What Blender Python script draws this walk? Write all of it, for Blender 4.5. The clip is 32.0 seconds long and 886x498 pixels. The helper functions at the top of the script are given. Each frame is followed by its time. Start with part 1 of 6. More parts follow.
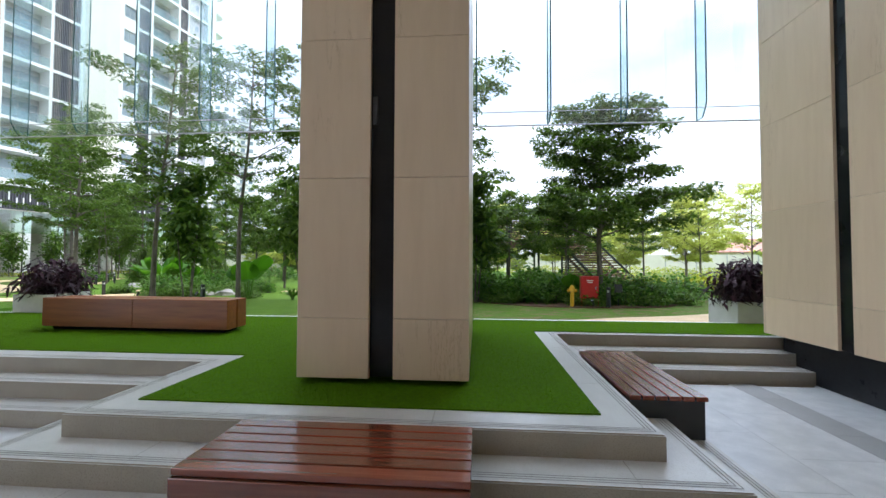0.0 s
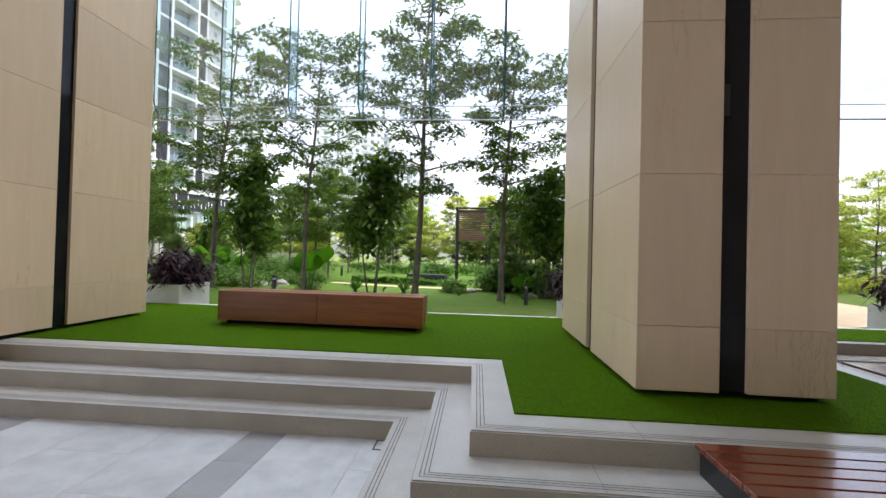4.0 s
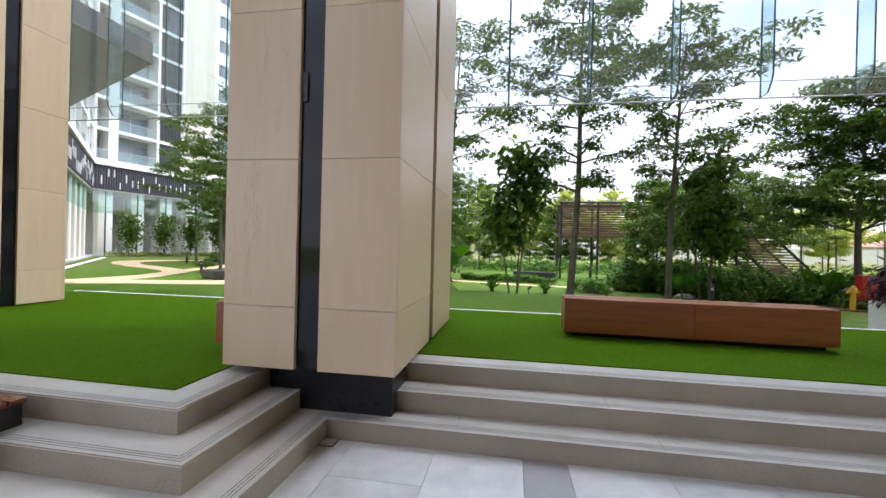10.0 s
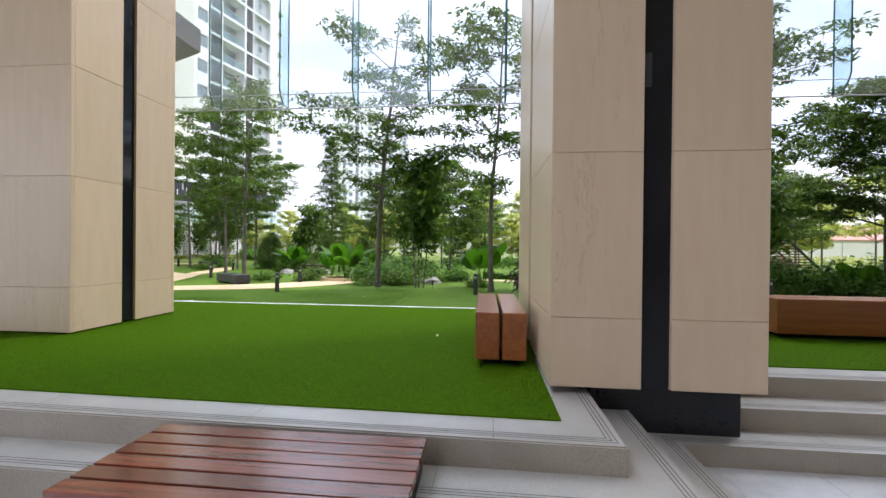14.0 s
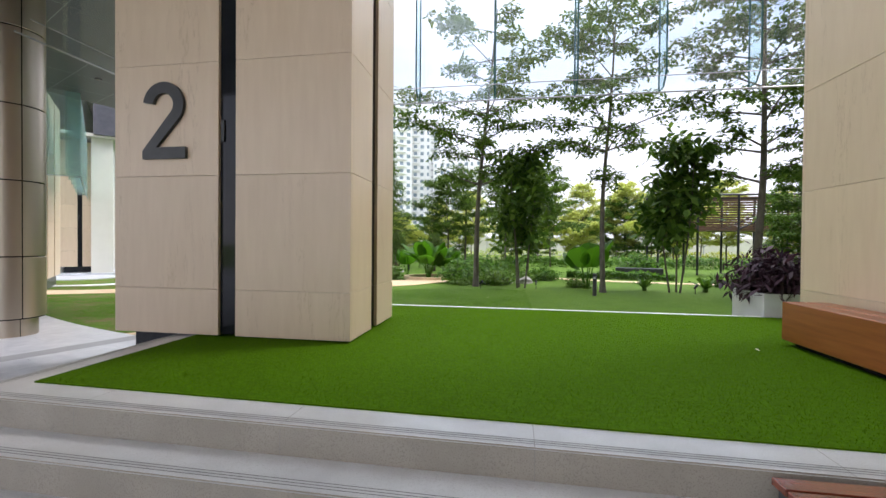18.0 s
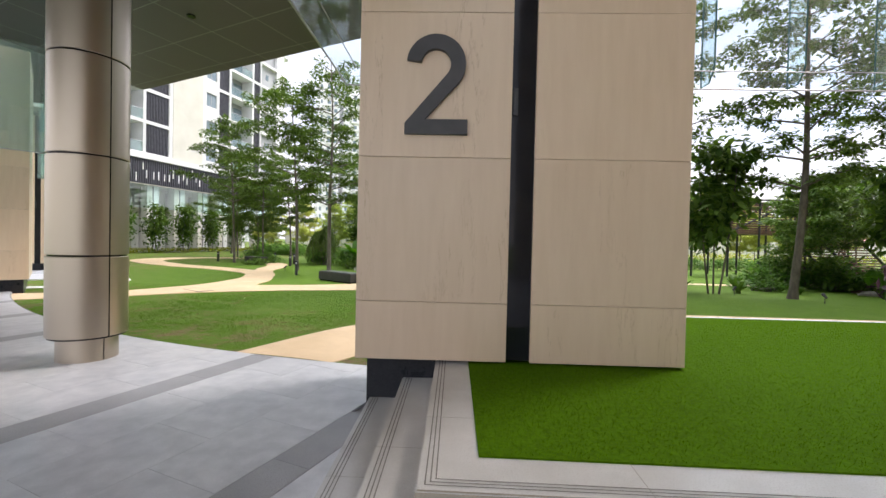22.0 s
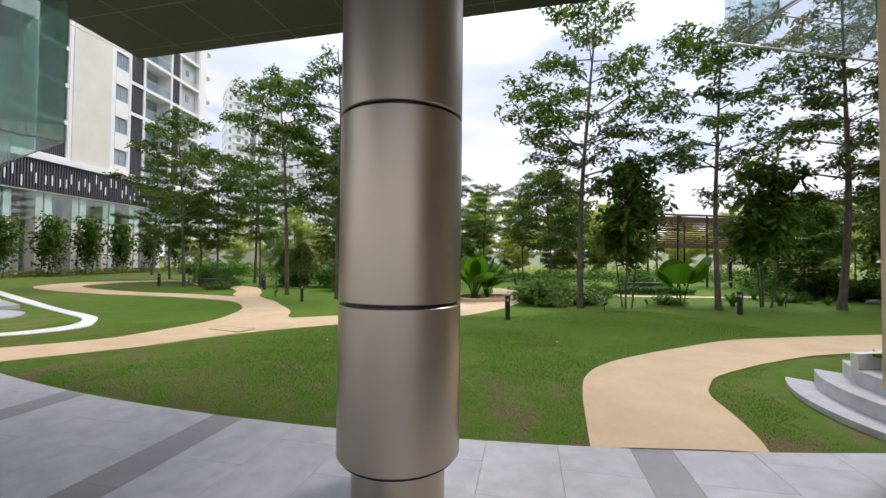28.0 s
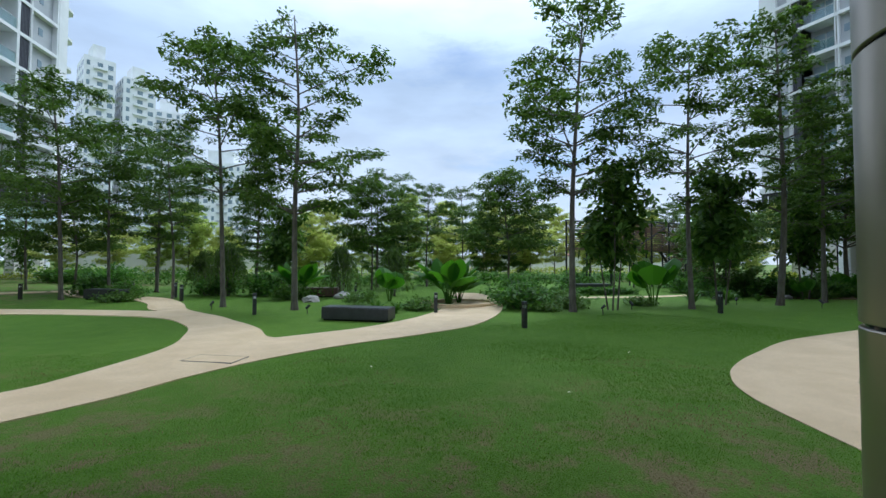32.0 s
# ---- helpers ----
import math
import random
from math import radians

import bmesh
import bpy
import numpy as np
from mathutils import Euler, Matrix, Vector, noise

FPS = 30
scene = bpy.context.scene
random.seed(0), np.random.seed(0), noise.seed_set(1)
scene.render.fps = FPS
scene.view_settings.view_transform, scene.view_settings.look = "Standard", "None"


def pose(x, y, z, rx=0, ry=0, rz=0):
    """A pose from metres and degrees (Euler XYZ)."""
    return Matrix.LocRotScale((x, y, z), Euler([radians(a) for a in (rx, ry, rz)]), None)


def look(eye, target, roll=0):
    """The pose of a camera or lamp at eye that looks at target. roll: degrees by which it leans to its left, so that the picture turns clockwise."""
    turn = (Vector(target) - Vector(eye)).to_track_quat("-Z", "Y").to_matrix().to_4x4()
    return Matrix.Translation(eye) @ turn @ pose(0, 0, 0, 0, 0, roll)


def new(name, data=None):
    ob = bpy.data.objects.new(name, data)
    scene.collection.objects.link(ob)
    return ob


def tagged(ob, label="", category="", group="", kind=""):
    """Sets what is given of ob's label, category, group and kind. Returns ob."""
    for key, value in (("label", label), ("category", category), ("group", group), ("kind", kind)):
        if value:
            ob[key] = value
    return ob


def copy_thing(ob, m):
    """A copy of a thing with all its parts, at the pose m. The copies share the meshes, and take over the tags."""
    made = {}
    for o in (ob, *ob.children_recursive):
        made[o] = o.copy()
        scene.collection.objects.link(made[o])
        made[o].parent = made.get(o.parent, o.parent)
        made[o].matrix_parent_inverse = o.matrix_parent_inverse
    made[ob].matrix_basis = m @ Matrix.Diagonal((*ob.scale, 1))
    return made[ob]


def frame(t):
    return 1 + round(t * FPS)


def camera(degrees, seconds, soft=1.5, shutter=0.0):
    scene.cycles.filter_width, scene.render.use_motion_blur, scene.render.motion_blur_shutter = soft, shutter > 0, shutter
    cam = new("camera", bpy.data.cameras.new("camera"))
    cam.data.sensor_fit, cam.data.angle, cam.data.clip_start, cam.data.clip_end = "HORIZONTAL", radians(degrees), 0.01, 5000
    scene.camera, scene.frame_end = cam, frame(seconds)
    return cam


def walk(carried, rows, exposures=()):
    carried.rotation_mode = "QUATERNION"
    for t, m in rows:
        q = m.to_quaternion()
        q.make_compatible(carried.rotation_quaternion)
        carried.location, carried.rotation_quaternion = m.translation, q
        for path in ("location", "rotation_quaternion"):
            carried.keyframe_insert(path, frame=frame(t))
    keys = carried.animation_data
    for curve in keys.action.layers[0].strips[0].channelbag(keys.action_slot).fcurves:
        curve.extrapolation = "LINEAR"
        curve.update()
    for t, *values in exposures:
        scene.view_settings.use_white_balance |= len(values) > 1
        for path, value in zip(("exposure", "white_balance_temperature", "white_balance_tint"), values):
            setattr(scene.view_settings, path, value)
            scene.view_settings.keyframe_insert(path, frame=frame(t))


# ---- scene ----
import itertools
cam = camera(94.0, 32.0)

PATH = [
    (0, (0.3, 0.327, 1.488), (0.135, 2.32, 1.549), 0.2),
    (0.5, (0.022, 0.374, 1.5), (-0.158, 2.365, 1.545), 0.3),
    (1, (-0.296, 0.392, 1.514), (-0.471, 2.384, 1.543), 0.6),
    (1.5, (-0.608, 0.41, 1.52), (-0.765, 2.404, 1.551), 1.0),
    (2, (-0.927, 0.405, 1.521), (-1.07, 2.4, 1.547), 1.2),
    (2.5, (-1.295, 0.39, 1.525), (-1.409, 2.387, 1.547), 1.5),
    (3, (-1.628, 0.383, 1.525), (-1.753, 2.379, 1.553), 1.8),
    (3.5, (-1.938, 0.377, 1.524), (-2.087, 2.371, 1.551), 1.6),
    (5.5, (-3.205, 0.461, 1.502), (-3.408, 2.45, 1.52), 1.9),
    (6, (-3.532, 0.472, 1.505), (-3.756, 2.46, 1.526), 1.9),
    (6.5, (-3.832, 0.5, 1.491), (-4.071, 2.486, 1.514), 1.5),
    (7, (-4.139, 0.542, 1.504), (-4.378, 2.527, 1.526), 1.0),
    (7.5, (-4.436, 0.542, 1.515), (-4.672, 2.528, 1.538), 0.7),
    (8, (-4.752, 0.61, 1.515), (-4.993, 2.595, 1.544), 0.6),
    (8.5, (-5.125, 0.638, 1.513), (-5.396, 2.619, 1.539), 0.7),
    (9, (-5.489, 0.652, 1.514), (-5.789, 2.63, 1.531), 0.8),
    (9.5, (-5.824, 0.678, 1.518), (-6.143, 2.652, 1.524), 1.1),
    (10, (-6.172, 0.655, 1.507), (-6.506, 2.627, 1.504), 1.4),
    (10.5, (-6.506, 0.667, 1.491), (-6.85, 2.637, 1.48), 1.4),
    (11, (-6.849, 0.678, 1.481), (-7.2, 2.647, 1.476), 1.7),
    (11.5, (-7.185, 0.677, 1.479), (-7.533, 2.646, 1.466), 1.5),
    (12, (-7.522, 0.693, 1.478), (-7.836, 2.668, 1.455), 1.2),
    (12.5, (-7.855, 0.656, 1.482), (-8.134, 2.636, 1.457), 0.8),
    (13, (-8.164, 0.627, 1.489), (-8.398, 2.614, 1.468), 0.7),
    (13.5, (-8.468, 0.651, 1.497), (-8.659, 2.642, 1.482), 0.5),
    (15.5, (-9.636, 0.687, 1.514), (-9.897, 2.67, 1.515), 1.0),
    (16, (-9.973, 0.711, 1.517), (-10.263, 2.69, 1.504), 0.9),
    (16.5, (-10.338, 0.734, 1.519), (-10.666, 2.707, 1.491), 0.7),
    (17, (-10.733, 0.743, 1.521), (-11.079, 2.712, 1.493), 0.9),
    (17.5, (-11.139, 0.755, 1.525), (-11.463, 2.728, 1.496), 0.7),
    (18, (-11.532, 0.761, 1.526), (-11.85, 2.736, 1.502), 0.5),
    (18.5, (-11.949, 0.791, 1.527), (-12.246, 2.769, 1.498), 0.4),
    (19, (-12.358, 0.81, 1.526), (-12.632, 2.791, 1.506), 0.4),
    (19.5, (-12.776, 0.824, 1.53), (-13.017, 2.809, 1.499), 0.5),
    (20, (-13.208, 0.885, 1.534), (-13.412, 2.874, 1.494), 0.8),
    (20.5, (-13.626, 0.977, 1.534), (-13.788, 2.97, 1.486), 0.8),
    (21, (-14.035, 1.078, 1.53), (-14.177, 3.071, 1.464), 0.9),
    (21.5, (-14.46, 1.161, 1.527), (-14.575, 3.157, 1.474), 1.0),
    (22, (-14.913, 1.238, 1.528), (-14.969, 3.237, 1.495), 1.3),
    (22.5, (-15.34, 1.347, 1.522), (-15.328, 3.346, 1.502), 1.7),
    (23, (-15.761, 1.439, 1.52), (-15.656, 3.435, 1.485), 1.5),
    (23.5, (-16.157, 1.59, 1.511), (-15.992, 3.583, 1.493), 1.3),
    (24, (-16.561, 1.72, 1.512), (-16.355, 3.71, 1.516), 0.6),
    (24.5, (-16.945, 1.898, 1.512), (-16.72, 3.885, 1.526), 0.6),
    (25, (-17.342, 2.092, 1.521), (-17.097, 4.077, 1.55), 0.8),
    (25.5, (-17.739, 2.264, 1.535), (-17.487, 4.247, 1.585), 1.1),
    (27.5, (-19.309, 3.232, 1.552), (-18.973, 5.203, 1.606), 0.8),
    (28, (-19.677, 3.473, 1.553), (-19.311, 5.438, 1.599), 0.6),
    (28.5, (-20.037, 3.721, 1.548), (-19.666, 5.686, 1.577), 1.4),
    (29, (-20.387, 3.995, 1.538), (-19.974, 5.952, 1.551), 1.6),
    (29.5, (-20.72, 4.289, 1.528), (-20.262, 6.236, 1.537), 1.8),
    (30, (-21.031, 4.572, 1.516), (-20.518, 6.505, 1.527), 1.8),
    (30.5, (-21.33, 4.864, 1.517), (-20.742, 6.775, 1.534), 1.5),
    (31, (-21.61, 5.153, 1.526), (-20.936, 7.035, 1.557), 1.1),
    (31.5, (-21.867, 5.406, 1.531), (-21.11, 7.257, 1.576), 0.7),
    (32, (-22.066, 5.692, 1.533), (-21.231, 7.509, 1.597), 0.3),
]
EXPOSURES = [(0, 1.22, 5850, 12), (2, 1.03, 6330, 17), (6, 1.17, 6040, 17), (13, 1.05, 6130, 18), (16, 1.0, 5930, 18), (19, 0.96, 6330, 18), (22, 0.98, 6480, 18), (25, 0.86, 6100, 18), (28, 0.42, 6340, 20), (30, 0.28, 6540, 19), (31, 0.24, 6480, 18), (32, 0.0, 5280, 6)]
walk(cam, [(t, look(eye, target, roll)) for t, eye, target, roll in PATH], EXPOSURES)

# ---- sky and sun ----
world = bpy.data.worlds.new("sky_world")
scene.world = world
world.use_nodes = True
wn, wl = world.node_tree.nodes, world.node_tree.links
wn.clear()
w_out = wn.new("ShaderNodeOutputWorld")
w_bg = wn.new("ShaderNodeBackground")
w_sky = wn.new("ShaderNodeTexSky")
w_sky.sky_type = "NISHITA"
w_sky.sun_disc = False
SUN_EL, SUN_AZ = 50.0, 62.0
w_sky.sun_elevation = radians(SUN_EL)
w_sky.sun_rotation = radians(SUN_AZ)
w_sky.air_density, w_sky.dust_density, w_sky.ozone_density = 1.0, 1.0, 1.5
w_co = wn.new("ShaderNodeTexCoord")
w_map = wn.new("ShaderNodeMapping")
w_map.inputs["Scale"].default_value = (1.0, 1.0, 3.2)
w_noise = wn.new("ShaderNodeTexNoise")
w_noise.inputs["Scale"].default_value = 2.2
w_noise.inputs["Detail"].default_value = 7.0
w_noise.inputs["Roughness"].default_value = 0.6
w_ramp = wn.new("ShaderNodeValToRGB")
w_ramp.color_ramp.elements[0].position, w_ramp.color_ramp.elements[1].position = 0.20, 0.44
w_mix = wn.new("ShaderNodeMix")
w_mix.data_type = "RGBA"
# the cloud sheet is brightest overhead and greyer low down, with soft billows
w_sep = wn.new("ShaderNodeSeparateXYZ")
wl.new(w_co.outputs["Generated"], w_sep.inputs["Vector"])
w_high = wn.new("ShaderNodeMapRange")
w_high.inputs["From Min"].default_value, w_high.inputs["From Max"].default_value = 0.42, 0.80
wl.new(w_sep.outputs["Z"], w_high.inputs["Value"])
w_tone = wn.new("ShaderNodeMix")
w_tone.data_type = "RGBA"
# white haze low down, pale blue above it
w_haze = wn.new("ShaderNodeMapRange")
w_haze.inputs["From Min"].default_value, w_haze.inputs["From Max"].default_value = 0.06, 0.40
wl.new(w_sep.outputs["Z"], w_haze.inputs["Value"])
w_low = wn.new("ShaderNodeMix")
w_low.data_type = "RGBA"
w_low.inputs["A"].default_value = (7.6, 7.7, 7.8, 1.0)
w_low.inputs["B"].default_value = (6.0, 6.7, 7.8, 1.0)
wl.new(w_haze.outputs["Result"], w_low.inputs["Factor"])
wl.new(w_low.outputs["Result"], w_tone.inputs["A"])
w_tone.inputs["B"].default_value = (20.0, 20.8, 21.8, 1.0)
wl.new(w_high.outputs["Result"], w_tone.inputs["Factor"])
w_bil = wn.new("ShaderNodeTexNoise")
w_bil.inputs["Scale"].default_value, w_bil.inputs["Detail"].default_value = 4.5, 6.0
wl.new(w_map.outputs["Vector"], w_bil.inputs["Vector"])
w_amp = wn.new("ShaderNodeMapRange")
w_amp.inputs["From Min"].default_value, w_amp.inputs["From Max"].default_value = 0.35, 0.65
w_amp.inputs["To Min"].default_value, w_amp.inputs["To Max"].default_value = 0.86, 1.06
wl.new(w_bil.outputs["Fac"], w_amp.inputs["Value"])
w_mul = wn.new("ShaderNodeVectorMath")
w_mul.operation = "SCALE"
wl.new(w_tone.outputs["Result"], w_mul.inputs[0])
wl.new(w_amp.outputs["Result"], w_mul.inputs["Scale"])
wl.new(w_mul.outputs["Vector"], w_mix.inputs["B"])
wl.new(w_co.outputs["Generated"], w_map.inputs["Vector"])
wl.new(w_map.outputs["Vector"], w_noise.inputs["Vector"])
wl.new(w_noise.outputs["Fac"], w_ramp.inputs["Fac"])
wl.new(w_ramp.outputs["Color"], w_mix.inputs["Factor"])
wl.new(w_sky.outputs["Color"], w_mix.inputs["A"])
wl.new(w_mix.outputs["Result"], w_bg.inputs["Color"])
w_bg.inputs["Strength"].default_value = 0.11
wl.new(w_bg.outputs["Background"], w_out.inputs["Surface"])

sun_data = bpy.data.lights.new("sun", "SUN")
sun_data.energy, sun_data.angle, sun_data.color = 1.4, radians(14), (1.0, 0.95, 0.86)
sun = new("sun", sun_data)
sun.matrix_world = look((60 * math.sin(radians(SUN_AZ)) * math.cos(radians(SUN_EL)), 60 * math.cos(radians(SUN_AZ)) * math.cos(radians(SUN_EL)), 60 * math.sin(radians(SUN_EL))), (0, 0, 0))


# ---- materials ----
def material(name, color, rough=0.6, metal=0.0, spec=0.5):
    m = bpy.data.materials.new(name)
    m.use_nodes = True
    b = m.node_tree.nodes["Principled BSDF"]
    b.inputs["Base Color"].default_value = (*color, 1)
    b.inputs["Roughness"].default_value = rough
    b.inputs["Metallic"].default_value = metal
    b.inputs["Specular IOR Level"].default_value = spec
    return m, m.node_tree.nodes, m.node_tree.links, b


def varied(name, c1, c2, rough=0.6, scale=4.0, stretch=(1, 1, 1), detail=6.0, lo=0.35, hi=0.65, metal=0.0,
           bump=0.1, bump_scale=40.0, bump_dist=0.01, speck=None, speck_scale=200.0, vein=None, piece=0.0, rough_var=0.1, spec=0.5, coords="Object"):
    """Two colours mixed by stretched noise, fine specks, relief, a shade of its own for each piece."""
    m, n, k, b = material(name, c1, rough, metal, spec)
    co = n.new("ShaderNodeTexCoord")
    mp = n.new("ShaderNodeMapping")
    mp.inputs["Scale"].default_value = stretch
    k.new(co.outputs[coords], mp.inputs["Vector"])
    geo = n.new("ShaderNodeObjectInfo")
    if piece:
        shift = n.new("ShaderNodeVectorMath")
        shift.operation = "SCALE"
        shift.inputs[0].default_value = (37.0, 53.0, 71.0)
        k.new(geo.outputs["Random"], shift.inputs["Scale"])
        k.new(shift.outputs["Vector"], mp.inputs["Location"])
    t = n.new("ShaderNodeTexNoise")
    t.inputs["Scale"].default_value, t.inputs["Detail"].default_value = scale, detail
    t.inputs["Roughness"].default_value = 0.6
    k.new(mp.outputs["Vector"], t.inputs["Vector"])
    r = n.new("ShaderNodeValToRGB")
    r.color_ramp.elements[0].position, r.color_ramp.elements[1].position = lo, hi
    r.color_ramp.elements[0].color, r.color_ramp.elements[1].color = (*c1, 1), (*c2, 1)
    k.new(t.outputs["Fac"], r.inputs["Fac"])
    last = r.outputs["Color"]
    if speck:
        s = n.new("ShaderNodeTexNoise")
        s.inputs["Scale"].default_value, s.inputs["Detail"].default_value = speck_scale, 2.0
        k.new(co.outputs[coords], s.inputs["Vector"])
        sr = n.new("ShaderNodeValToRGB")
        sr.color_ramp.elements[0].position, sr.color_ramp.elements[1].position = 0.52, 0.66
        k.new(s.outputs["Fac"], sr.inputs["Fac"])
        mx = n.new("ShaderNodeMix")
        mx.data_type = "RGBA"
        mx.inputs["B"].default_value = (*speck, 1)
        k.new(sr.outputs["Color"], mx.inputs["Factor"])
        k.new(last, mx.inputs["A"])
        last = mx.outputs["Result"]
    if vein:
        # thin wandering cracks and pits along the bedding
        vn = n.new("ShaderNodeTexNoise")
        vn.inputs["Scale"].default_value, vn.inputs["Detail"].default_value = 0.9, 9.0
        vn.inputs["Roughness"].default_value = 0.68
        k.new(mp.outputs["Vector"], vn.inputs["Vector"])
        vd = n.new("ShaderNodeMath")
        vd.operation = "SUBTRACT"
        vd.inputs[1].default_value = 0.5
        k.new(vn.outputs["Fac"], vd.inputs[0])
        va = n.new("ShaderNodeMath")
        va.operation = "ABSOLUTE"
        k.new(vd.outputs["Value"], va.inputs[0])
        vr = n.new("ShaderNodeMapRange")
        vr.inputs["From Min"].default_value, vr.inputs["From Max"].default_value = 0.0, 0.006
        vr.inputs["To Min"].default_value, vr.inputs["To Max"].default_value = 0.7, 0.0
        k.new(va.outputs["Value"], vr.inputs["Value"])
        # only here and there
        vm = n.new("ShaderNodeTexNoise")
        vm.inputs["Scale"].default_value = 0.55
        k.new(mp.outputs["Vector"], vm.inputs["Vector"])
        vk = n.new("ShaderNodeMapRange")
        vk.inputs["From Min"].default_value, vk.inputs["From Max"].default_value = 0.52, 0.62
        k.new(vm.outputs["Fac"], vk.inputs["Value"])
        vx = n.new("ShaderNodeMath")
        vx.operation = "MULTIPLY"
        k.new(vr.outputs["Result"], vx.inputs[0])
        k.new(vk.outputs["Result"], vx.inputs[1])
        vmix = n.new("ShaderNodeMix")
        vmix.data_type = "RGBA"
        vmix.inputs["B"].default_value = (*vein, 1)
        k.new(vx.outputs["Value"], vmix.inputs["Factor"])
        k.new(last, vmix.inputs["A"])
        last = vmix.outputs["Result"]
    if piece:
        hv = n.new("ShaderNodeHueSaturation")
        mr = n.new("ShaderNodeMapRange")
        mr.inputs["To Min"].default_value, mr.inputs["To Max"].default_value = 1 - piece, 1 + piece
        k.new(geo.outputs["Random"], mr.inputs["Value"])
        k.new(mr.outputs["Result"], hv.inputs["Value"])
        k.new(last, hv.inputs["Color"])
        last = hv.outputs["Color"]
    k.new(last, b.inputs["Base Color"])
    if rough_var:
        rr = n.new("ShaderNodeMapRange")
        rr.inputs["To Min"].default_value, rr.inputs["To Max"].default_value = max(0.02, rough - rough_var), rough + rough_var
        k.new(t.outputs["Fac"], rr.inputs["Value"])
        k.new(rr.outputs["Result"], b.inputs["Roughness"])
    if bump:
        f = n.new("ShaderNodeTexNoise")
        f.inputs["Scale"].default_value, f.inputs["Detail"].default_value = bump_scale, 4.0
        k.new(mp.outputs["Vector"], f.inputs["Vector"])
        bp = n.new("ShaderNodeBump")
        bp.inputs["Strength"].default_value, bp.inputs["Distance"].default_value = bump, bump_dist
        k.new(f.outputs["Fac"], bp.inputs["Height"])
        k.new(bp.outputs["Normal"], b.inputs["Normal"])
    return m


def glass(name, color, gloss, rough=0.02, haze_film=0.0):
    """A clear pane: mostly see-through tint, a little gloss, a pale translucent film as haze."""
    m = bpy.data.materials.new(name)
    m.use_nodes = True
    n, k = m.node_tree.nodes, m.node_tree.links
    n.clear()
    out, mix, tr, gl = (n.new(x) for x in ("ShaderNodeOutputMaterial", "ShaderNodeMixShader", "ShaderNodeBsdfTransparent", "ShaderNodeBsdfGlossy"))
    tr.inputs["Color"].default_value = (*color, 1)
    gl.inputs["Roughness"].default_value = rough
    mix.inputs["Fac"].default_value = gloss
    k.new(tr.outputs["BSDF"], mix.inputs[1])
    k.new(gl.outputs["BSDF"], mix.inputs[2])
    last = mix
    if haze_film:
        film, veil = n.new("ShaderNodeBsdfTranslucent"), n.new("ShaderNodeMixShader")
        film.inputs["Color"].default_value = (0.82, 0.86, 0.88, 1)
        veil.inputs["Fac"].default_value = haze_film
        k.new(mix.outputs["Shader"], veil.inputs[1])
        k.new(film.outputs["BSDF"], veil.inputs[2])
        last = veil
    k.new(last.outputs["Shader"], out.inputs["Surface"])
    return m


def leafy(name, c1, c2, shine=0.45, thin=0.35):
    """Leaves: a shade for each leaf, gloss, and light that passes through."""
    m, n, k, b = material(name, c1, max(0.55, shine), 0.0, 0.2)
    g = n.new("ShaderNodeNewGeometry")
    r = n.new("ShaderNodeValToRGB")
    r.color_ramp.elements[0].color, r.color_ramp.elements[1].color = (*c1, 1), (*c2, 1)
    k.new(g.outputs["Random Per Island"], r.inputs["Fac"])
    k.new(r.outputs["Color"], b.inputs["Base Color"])
    tl = n.new("ShaderNodeBsdfTranslucent")
    hv = n.new("ShaderNodeHueSaturation")
    hv.inputs["Value"].default_value, hv.inputs["Saturation"].default_value = 1.5, 1.1
    k.new(r.outputs["Color"], hv.inputs["Color"])
    k.new(hv.outputs["Color"], tl.inputs["Color"])
    mx = n.new("ShaderNodeMixShader")
    mx.inputs["Fac"].default_value = thin
    k.new(b.outputs["BSDF"], mx.inputs[1])
    k.new(tl.outputs["BSDF"], mx.inputs[2])
    k.new(mx.outputs["Shader"], n["Material Output"].inputs["Surface"])
    return m


STONE = varied("travertine", (0.64, 0.492, 0.34), (0.70, 0.552, 0.395), 0.32, 3.0, (4.0, 4.0, 0.5), 8.0, 0.25, 0.75, bump=0.06, bump_scale=18, piece=0.06, vein=(0.40, 0.27, 0.16))
BLACK = varied("black_gloss", (0.010, 0.011, 0.014), (0.014, 0.015, 0.018), 0.07, 3.0, rough_var=0.03, bump=0.0, spec=0.25)
PLINTH = varied("black_granite", (0.010, 0.012, 0.016), (0.02, 0.022, 0.026), 0.3, 6.0, speck=(0.04, 0.04, 0.045), speck_scale=160, bump=0.02, spec=0.25)
# one granite in two tones: light treads, risers with shade in their colour
GRANITE = varied("grey_granite_lit", (0.49, 0.485, 0.47), (0.57, 0.565, 0.55), 0.30, 4.0, detail=9, speck=(0.43, 0.42, 0.40), speck_scale=150, bump=0.03, bump_scale=90, piece=0.05, spec=0.7, rough_var=0.02)
RISER = varied("granite_steps_shaded", (0.335, 0.30, 0.242), (0.40, 0.36, 0.295), 0.5, 2.5, detail=9, speck=(0.285, 0.258, 0.21), speck_scale=140, bump=0.06, bump_scale=80)
TILE = varied("pale_granite_tile", (0.47, 0.485, 0.51), (0.63, 0.64, 0.66), 0.30, 5.0, detail=9, speck=(0.49, 0.50, 0.52), speck_scale=140, bump=0.03, bump_scale=120, piece=0.035, rough_var=0.02)
BAND = varied("dark_granite_band", (0.30, 0.305, 0.318), (0.37, 0.375, 0.39), 0.42, 2.0, detail=9, speck=(0.26, 0.262, 0.27), speck_scale=120, bump=0.04, piece=0.06, rough_var=0.02)
